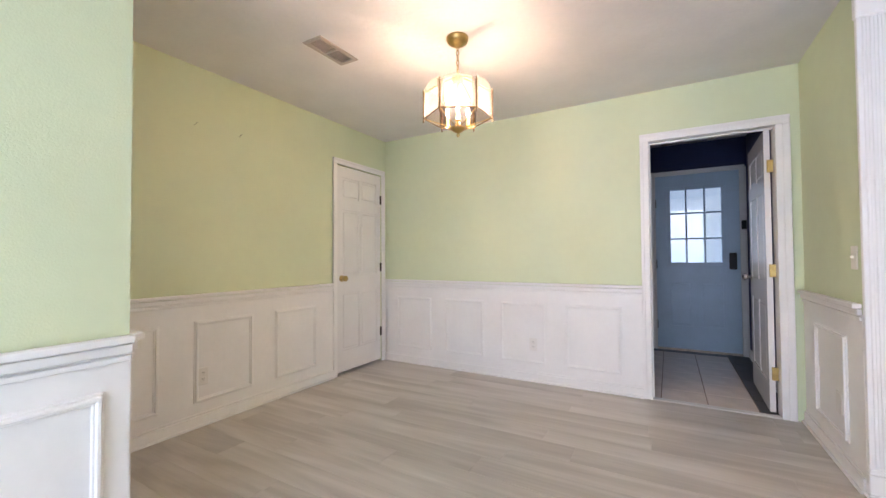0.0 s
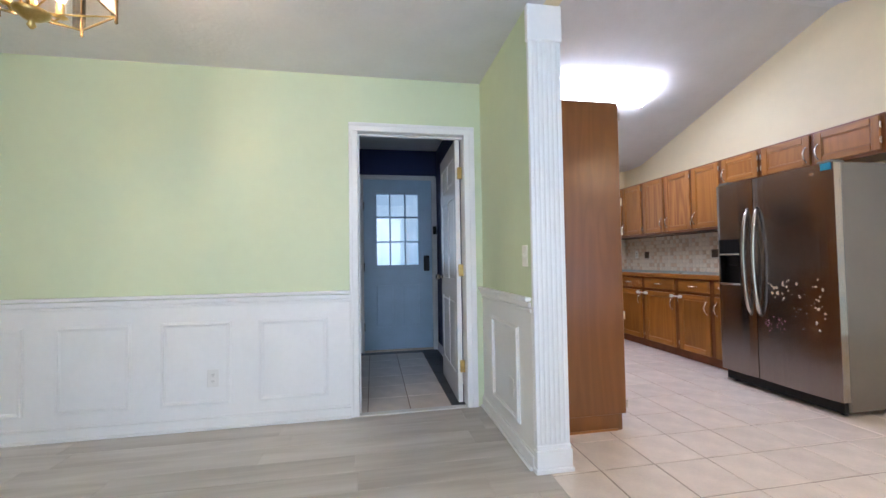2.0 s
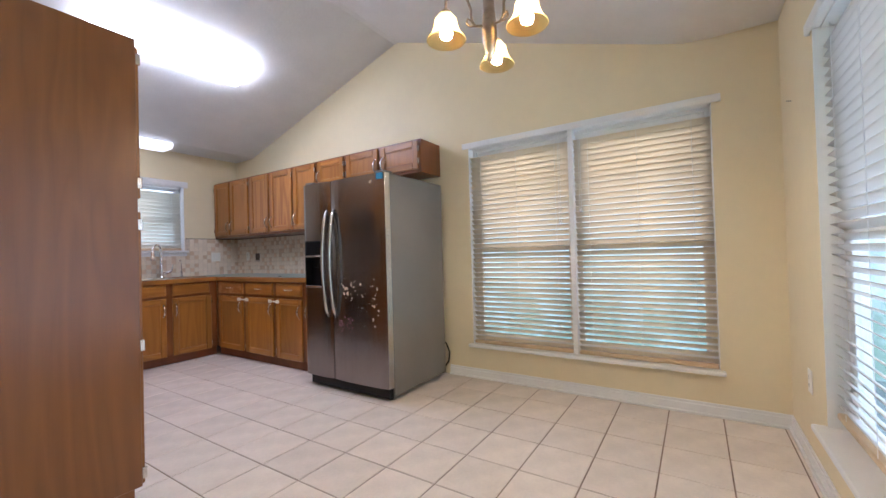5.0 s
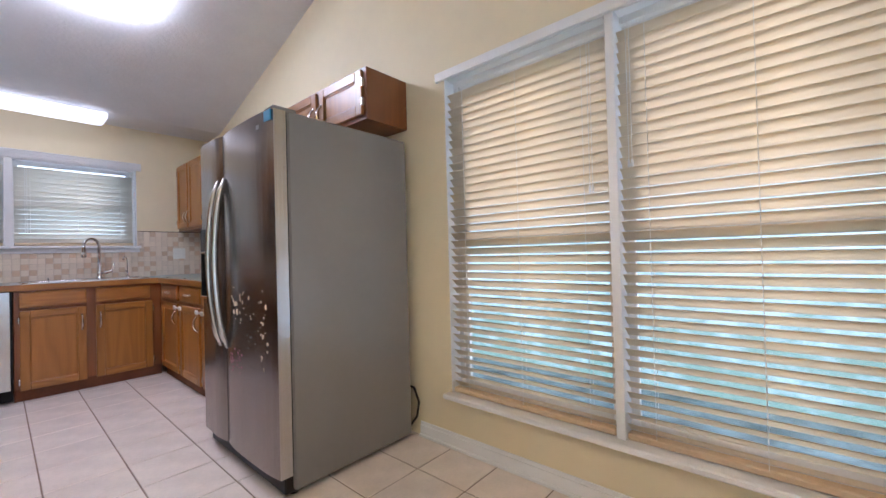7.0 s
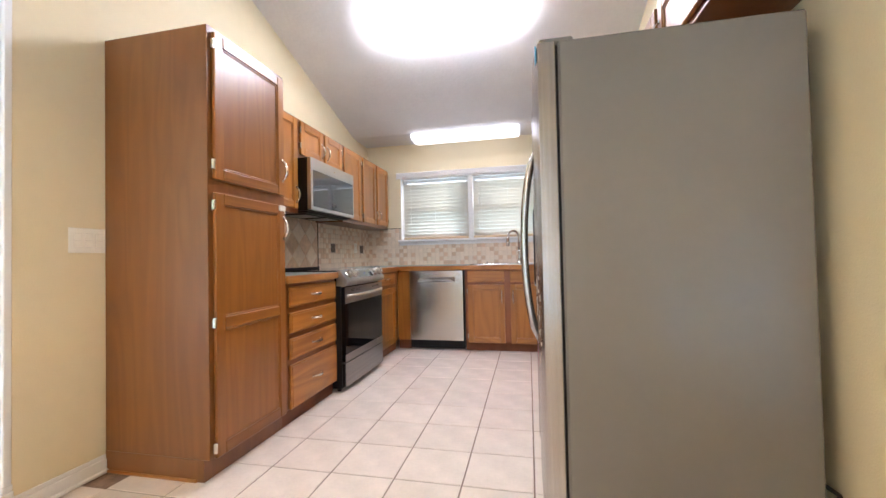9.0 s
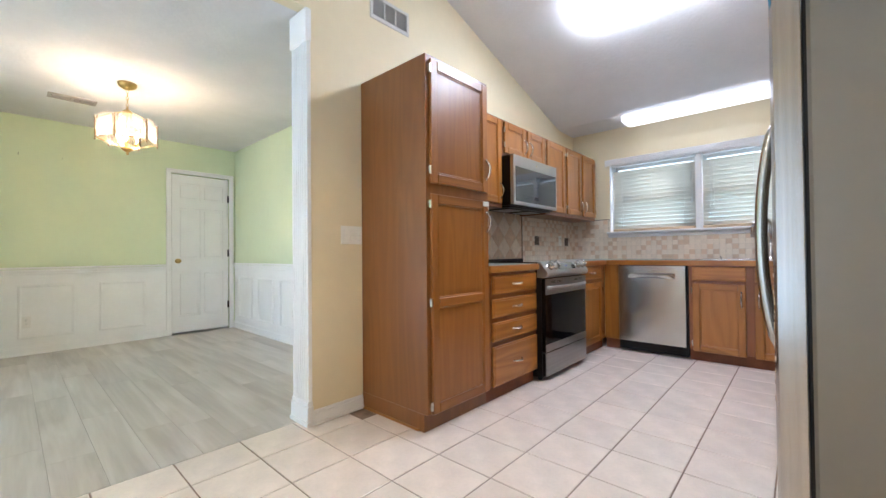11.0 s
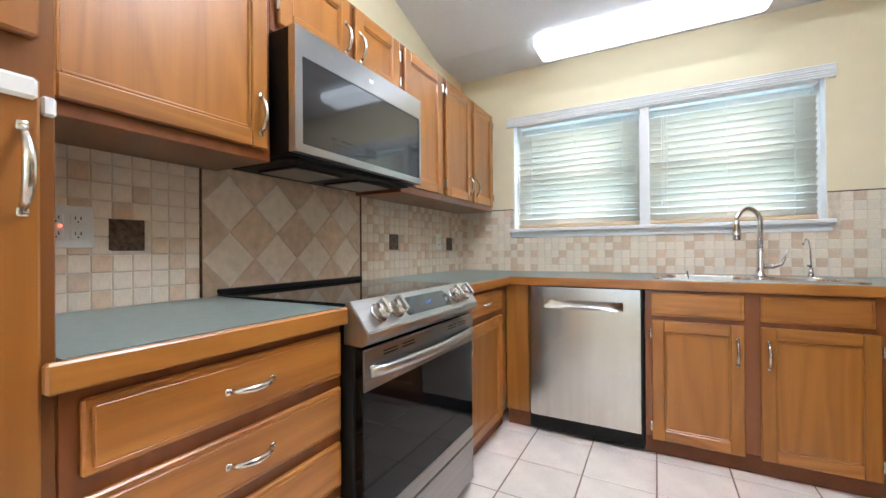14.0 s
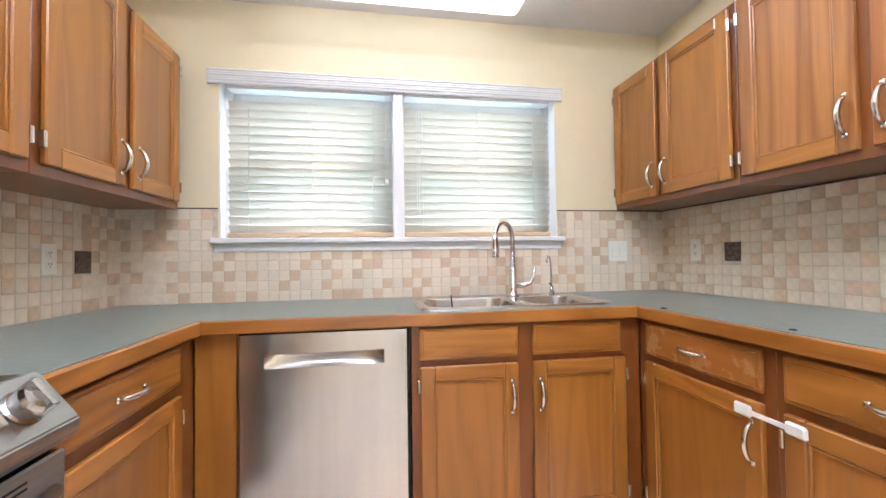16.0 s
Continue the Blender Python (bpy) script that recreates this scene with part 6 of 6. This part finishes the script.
for k in range(3):
    a = radians(120 * k + 58)
    bx, by = CX + 0.07 * math.cos(a), CY + 0.07 * math.sin(a)
    arm = tube(bmesh.new(), [(CX + 0.02 * math.cos(a), CY + 0.02 * math.sin(a), 1.905), (CX + 0.055 * math.cos(a), CY + 0.055 * math.sin(a), 1.895), (bx, by, 1.915)], 0.004, 8)
    lathe(arm, [(0.010, 0), (0.022, 0.006), (0.012, 0.010), (0.011, 0.05)], (bx, by, 1.912), 14)
    part("candle_arm", arm, BRASS, ch, smooth=True)
    envelope = part("bulb", lathe(bmesh.new(), [(0.008, 0), (0.015, 0.02), (0.0165, 0.035), (0.011, 0.058), (0.003, 0.078)], (bx, by, 1.963), 12), BULBGLASS, ch, "lit flame-shaped bulb", smooth=True)
    part("filament", tube(bmesh.new(), [(bx, by, 1.985), (bx, by, 2.012)], 0.0028, 6), BULB, envelope)

# ---- nook chandelier ----
NX, NY = 3.12, 2.115
ceil_at = 2.44 + slope_s * (NY - BEND_S)
nc = thing("bell_chandelier", (NX, NY, 1.90), "antique brass chandelier with three lit amber bell shades", "chandelier")
part("canopy", lathe(bmesh.new(), [(0.012, -0.07), (0.035, -0.05), (0.06, -0.02), (0.06, 0.03)], (NX, NY, ceil_at), 24), BRONZE, nc, smooth=True)
part("chain", chain(bmesh.new(), NX, NY, 2.225, ceil_at - 0.06), BRONZE, nc, smooth=True)
part("body", lathe(bmesh.new(), [(0.006, 1.908), (0.014, 1.915), (0.010, 1.928), (0.022, 1.945), (0.030, 2.00), (0.031, 2.06), (0.026, 2.12), (0.024, 2.175), (0.020, 2.192), (0.012, 2.197), (0.010, 2.215), (0.004, 2.225)], (NX, NY, 0), 22), BRONZE, nc, smooth=True)
for k in range(3):
    a = radians(15.8 + 120 * k)
    ca, sa = math.cos(a), math.sin(a)

    def spot(r, z):
        return (NX + r * ca, NY + r * sa, z)

    arm = tube(bmesh.new(), [spot(0.028, 2.055), spot(0.06, 2.05), spot(0.078, 2.07), spot(0.08, 2.12), spot(0.10, 2.17), spot(0.135, 2.19), spot(0.17, 2.175), spot(0.187, 2.14), spot(0.19, 2.10)], 0.0058, 9)
    tube(arm, [spot(0.06, 2.05), spot(0.085, 2.045), spot(0.10, 2.06), spot(0.095, 2.078), spot(0.083, 2.072)], 0.004, 7)
    lathe(arm, [(0.026, 0), (0.024, 0.015), (0.010, 0.028)], spot(0.19, 2.078), 16)
    part("arm", arm, BRONZE, nc, smooth=True)
    sh = part("bell_shade", lathe(bmesh.new(), [(0.044, -0.0145), (0.048, -0.045), (0.060, -0.072), (0.077, -0.092), (0.082, -0.099), (0.080, -0.101), (0.080, -0.095), (0.063, -0.073), (0.051, -0.045), (0.046, -0.014), (0.031, 0.006), (0.012, 0.010)], spot(0.19, 2.075), 26), BELLGLASS, nc, "lit amber glass bell shade", smooth=True)
    part("bulb", lathe(bmesh.new(), [(0.006, -0.096), (0.022, -0.086), (0.026, -0.07), (0.016, -0.045)], spot(0.19, 2.075), 14), BELLBULB, nc, "lit bulb", smooth=True)

# ---- backsplash ----
TS, TGAP = 0.0518, 0.0014
BZ0, BZ1 = CT1, 1.375
small = {}
splash_rng = random.Random(33)


def tile_mesh(name, w, h, axis, sgn, mat):
    key = (name, round(w, 3), round(h, 3), axis, sgn, mat.name)
    if key not in small:
        bm = bmesh.new()
        e = 0.0022
        rings = []
        for d, o in ((0.0, 0.0), (0.0055, 0.0), (0.0075, e)):
            rings.append([bm.verts.new((sgn * d, a, z) if axis == "x" else (a, sgn * d, z)) for a, z in ((o, o), (w - o, o), (w - o, h - o), (o, h - o))])
        for p, q in zip(rings, rings[1:]):
            for i in range(4):
                bm.faces.new((p[i], p[(i + 1) % 4], q[(i + 1) % 4], q[i]))
        bm.faces.new(rings[-1])
        small[key] = mesh_of("tile", bm, mat)
    return small[key]


def mosaic(name, axis, plane, sgn, a0, a1, blocked, limit, first, beds=None, strips=None):
    """Two-inch tiles over a mortar bed; tan ones strewn among beige; the rest past the limit is joined."""
    ground = bmesh.new()
    for b0, b1, c0, c1 in beds or [(a0, a1, BZ0, BZ1)]:
        wb(ground, axis, plane, sgn, b0, b1, 0, 0.0076, c0, c1)
    bed = structure(name, ground, MORTAR, "beige and tan two-inch mosaic tile backsplash", "backsplash")
    for b0, b1 in strips or [(a0, a1)]:
        part("top_strip", wb(bmesh.new(), axis, plane, sgn, b0, b1, 0, 0.0095, BZ1, BZ1 + 0.007, 0.001), DECO, bed, "thin dark edge strip")
    cells = []
    n, rows = round((a1 - a0) / TS), round((BZ1 - BZ0) / TS)
    pitch_a, pitch_z = (a1 - a0) / n, (BZ1 - BZ0) / rows
    for i in range(n):
        for k in range(rows):
            c = (a0 + (i + 0.5) * pitch_a, BZ0 + (k + 0.5) * pitch_z)
            if any(b[0] - 0.012 < c[0] < b[1] + 0.012 and b[2] - 0.012 < c[1] < b[3] + 0.012 for b in blocked):
                continue
            cells.append((abs(c[0] - first), i, k, c))
    cells.sort()
    rest = {True: bmesh.new(), False: bmesh.new()}
    for m, (_, i, k, c) in enumerate(cells):
        tan = splash_rng.random() < (0.48 if (i + k) % 2 else 0.06)
        mat = TANTILE if tan else BEIGETILE
        lift = splash_rng.uniform(0.0, 0.0012)
        w, h = pitch_a - TGAP, pitch_z - TGAP
        if m < limit:
            ob = new("tile", tile_mesh("tile", w, h, axis, sgn, mat))
            ob.parent = bed
            ob.location = at_wall(axis, plane, sgn, c[0] - w / 2, 0.001 + lift, c[1] - h / 2)
        else:
            wb(rest[tan], axis, plane, sgn, c[0] - w / 2, c[0] + w / 2, 0.001, 0.0085 + lift, c[1] - h / 2, c[1] + h / 2)
    for tan, bm in rest.items():
        if len(bm.verts):
            tagged(part("tiles_beyond", bm, TANTILE if tan else BEIGETILE, bed), kind="stuff")
        else:
            bm.free()
    return bed


def insert(axis, plane, sgn, a, z, parent, s=0.095):
    bm = bmesh.new()
    wb(bm, axis, plane, sgn, a - s / 2, a + s / 2, 0.0028, 0.010, z - s / 2, z + s / 2, 0.003)
    wb(bm, axis, plane, sgn, a - s * 0.38, a + s * 0.38, 0.010, 0.0125, z - s * 0.38, z + s * 0.38, 0.0015)
    part("insert_tile", bm, DECO, parent, "dark bronze insert tile")


WINBLOCK = (NW0 - 0.025, NW1 + 0.025, NZ0 - 0.06, 2.0)
bn = mosaic("backsplash_north", "y", KN, -1, KW, KE, [WINBLOCK], 300, 3.3, [(KW, NW0 - 0.003, BZ0, BZ1), (NW1 + 0.003, KE, BZ0, BZ1), (NW0 - 0.003, NW1 + 0.003, BZ0, NZ0 - 0.03)], [(KW, NW0 - 0.002), (NW1 + 0.002, KE)])
bw_ = mosaic("backsplash_west_corner", "x", KW, 1, 5.495, KN, [(5.75, 5.845, 1.08, 1.165), (6.48, 6.572, 1.08, 1.165)], 170, 6.0)
insert("x", KW, 1, 5.797, 1.122, bw_)
insert("x", KW, 1, 6.526, 1.118, bw_)
bl = mosaic("backsplash_west_pantry", "x", KW, 1, 4.085, 4.64, [(4.378, 4.472, 1.08, 1.165)], 120, 4.4)
insert("x", KW, 1, 4.425, 1.122, bl)
be = mosaic("backsplash_east", "x", KE, -1, 4.28, KN, [(6.25, 6.345, 1.08, 1.175), (5.1, 5.19, 1.08, 1.175)], 280, 6.2)
insert("x", KE, -1, 6.297, 1.128, be)
insert("x", KE, -1, 5.145, 1.128, be)

# large tiles set on the diamond behind the stove
dia = structure("backsplash_stove", boxes((KW, 4.645, BZ0, KW + 0.0062, 5.488, BZ1 + 0.02)), MORTAR, "large beige and tan stone tiles set diagonally behind the stove", "backsplash")
for y in (4.642, 5.491):
    part("metal_strip", boxes((KW, y - 0.004, BZ0, KW + 0.012, y + 0.004, BZ1 + 0.015), bevel=0.001), DECO, dia, "thin dark metal strip")
HALF = 0.1045
LO, HI, ZLO, ZHI = 4.648, 5.485, BZ0 + 0.002, BZ1 + 0.018


def clipped(points):
    """A diamond cut to the panel's rectangle."""
    for axis_i, bound, keep_low in ((0, LO, False), (0, HI, True), (1, ZLO, False), (1, ZHI, True)):
        got = []
        for i in range(len(points)):
            p, q = points[i], points[(i + 1) % len(points)]
            ip, iq = (p[axis_i] <= bound) == keep_low or p[axis_i] == bound, (q[axis_i] <= bound) == keep_low or q[axis_i] == bound
            if ip:
                got.append(p)
            if ip != iq:
                f = (bound - p[axis_i]) / (q[axis_i] - p[axis_i])
                got.append((p[0] + f * (q[0] - p[0]), p[1] + f * (q[1] - p[1])))
        points = got
        if len(points) < 3:
            return []
    return points


for i in range(-1, 10):
    for k in range(-1, 6):
        if (i + k) % 2:
            continue
        cy, cz = 4.854 + (i - 2) * HALF, 1.144 + (k - 2) * HALF
        h = HALF - 0.002
        pts = clipped([(cy - h, cz), (cy, cz - h), (cy + h, cz), (cy, cz + h)])
        if len(pts) < 3:
            continue
        bm = bmesh.new()
        mid = (sum(p[0] for p in pts) / len(pts), sum(p[1] for p in pts) / len(pts))
        rings = []
        for d, s in ((0.001, 1.0), (0.0065, 1.0), (0.0085, 0.97)):
            rings.append([bm.verts.new((KW + d, mid[0] + (p[0] - mid[0]) * s, mid[1] + (p[1] - mid[1]) * s)) for p in pts])
        for a, b in zip(rings, rings[1:]):
            for j in range(len(pts)):
                bm.faces.new((a[j], a[(j + 1) % len(pts)], b[(j + 1) % len(pts)], b[j]))
        bm.faces.new(rings[-1])
        part("tile", bm, TANTILE if (k % 2 == 0 or splash_rng.random() < 0.12) and k != 3 else BEIGETILE, dia)

# crumbs left on the worktop
for x, y, r in ((4.075, 6.02, 0.011), (4.09, 5.55, 0.009), (4.14, 5.06, 0.016)):
    crumb = lathe(bmesh.new(), [(r, 0.0), (r * 1.1, r * 0.2), (r * 0.6, r * 0.35), (r * 0.2, r * 0.4)], (x, y, CT1), 7)
    single("crumb", crumb, SLOT, (x, y, CT1), "small dark crumb on the grey-green worktop", "crumb", "crumbs on the worktop")


# ---- floor pieces ----
def bevel_tile(w, l, t, e):
    """A low-relief piece with eased edges, its top at z 0."""
    bm = bmesh.new()
    low = [bm.verts.new((x, y, -t)) for x, y in ((0, 0), (w, 0), (w, l), (0, l))]
    mid = [bm.verts.new((x, y, -e * 0.7)) for x, y in ((0, 0), (w, 0), (w, l), (0, l))]
    top = [bm.verts.new((x, y, 0)) for x, y in ((e, e), (w - e, e), (w - e, l - e), (e, l - e))]
    for a, b in ((low, mid), (mid, top)):
        for i in range(4):
            bm.faces.new((a[i], a[(i + 1) % 4], b[(i + 1) % 4], b[i]))
    bm.faces.new(top)
    return bm


tile_cache = {}


def lay(name, parent, x0, y0, x1, y1, z, mat, t, e):
    key = (name, round(x1 - x0, 3), round(y1 - y0, 3))
    if key not in tile_cache:
        tile_cache[key] = mesh_of(name, bevel_tile(x1 - x0, y1 - y0, t, e), mat)
    ob = new(name, tile_cache[key])
    ob.parent, ob.location = parent, (x0, y0, z)
    return ob


piece_rng = random.Random(11)
PX, PY, GAP = 0.3118, 0.300, 0.0064
for i in range(0, 11):
    for k in range(-4, 19):
        x0, y0 = 1.602 + i * PX, 1.5935 + k * PY
        x1, y1 = x0 + PX - GAP, y0 + PY - GAP
        x0, x1, y0, y1 = max(x0, 1.6475), min(x1, KE), max(y0, KS), min(y1, KN)
        if x1 - x0 > 0.03 and y1 - y0 > 0.03 and not (x0 < KW - 0.02 and y0 > 3.2) and not (x0 < KW and y1 < KS):
            lay("tile", tile_floor, x0, y0, x1, y1, piece_rng.uniform(-0.0006, 0.0004), TILE, 0.012, 0.0025)
# entry tiles, with the room's dimness in their colour
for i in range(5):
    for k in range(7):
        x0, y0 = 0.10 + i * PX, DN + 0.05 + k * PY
        lay("tile", hall_tile_floor, x0, y0, min(x0 + PX - GAP, 1.565), min(y0 + PY - GAP, VN), piece_rng.uniform(-0.0006, 0.0004), DIMTILE, 0.012, 0.0025)
PW, PL = 0.18, 1.22
row = 0
y = HALL_S
while y < DN - 0.01:
    y1 = min(y + PW - 0.0012, DN)
    left = DW if y > DS - 0.18 else HALL_W
    x = left - piece_rng.uniform(0.1, 1.1)
    while x < 1.64:
        a, b = max(x, left), min(x + PL - 0.0012, 1.645)
        if b - a > 0.02 and not (a < HALL_W and y1 < DS):
            lay("plank", wood_floor, a, y, b, y1, piece_rng.uniform(-0.0004, 0.0), PLANK, 0.007, 0.0012)
        x += PL
    y += PW
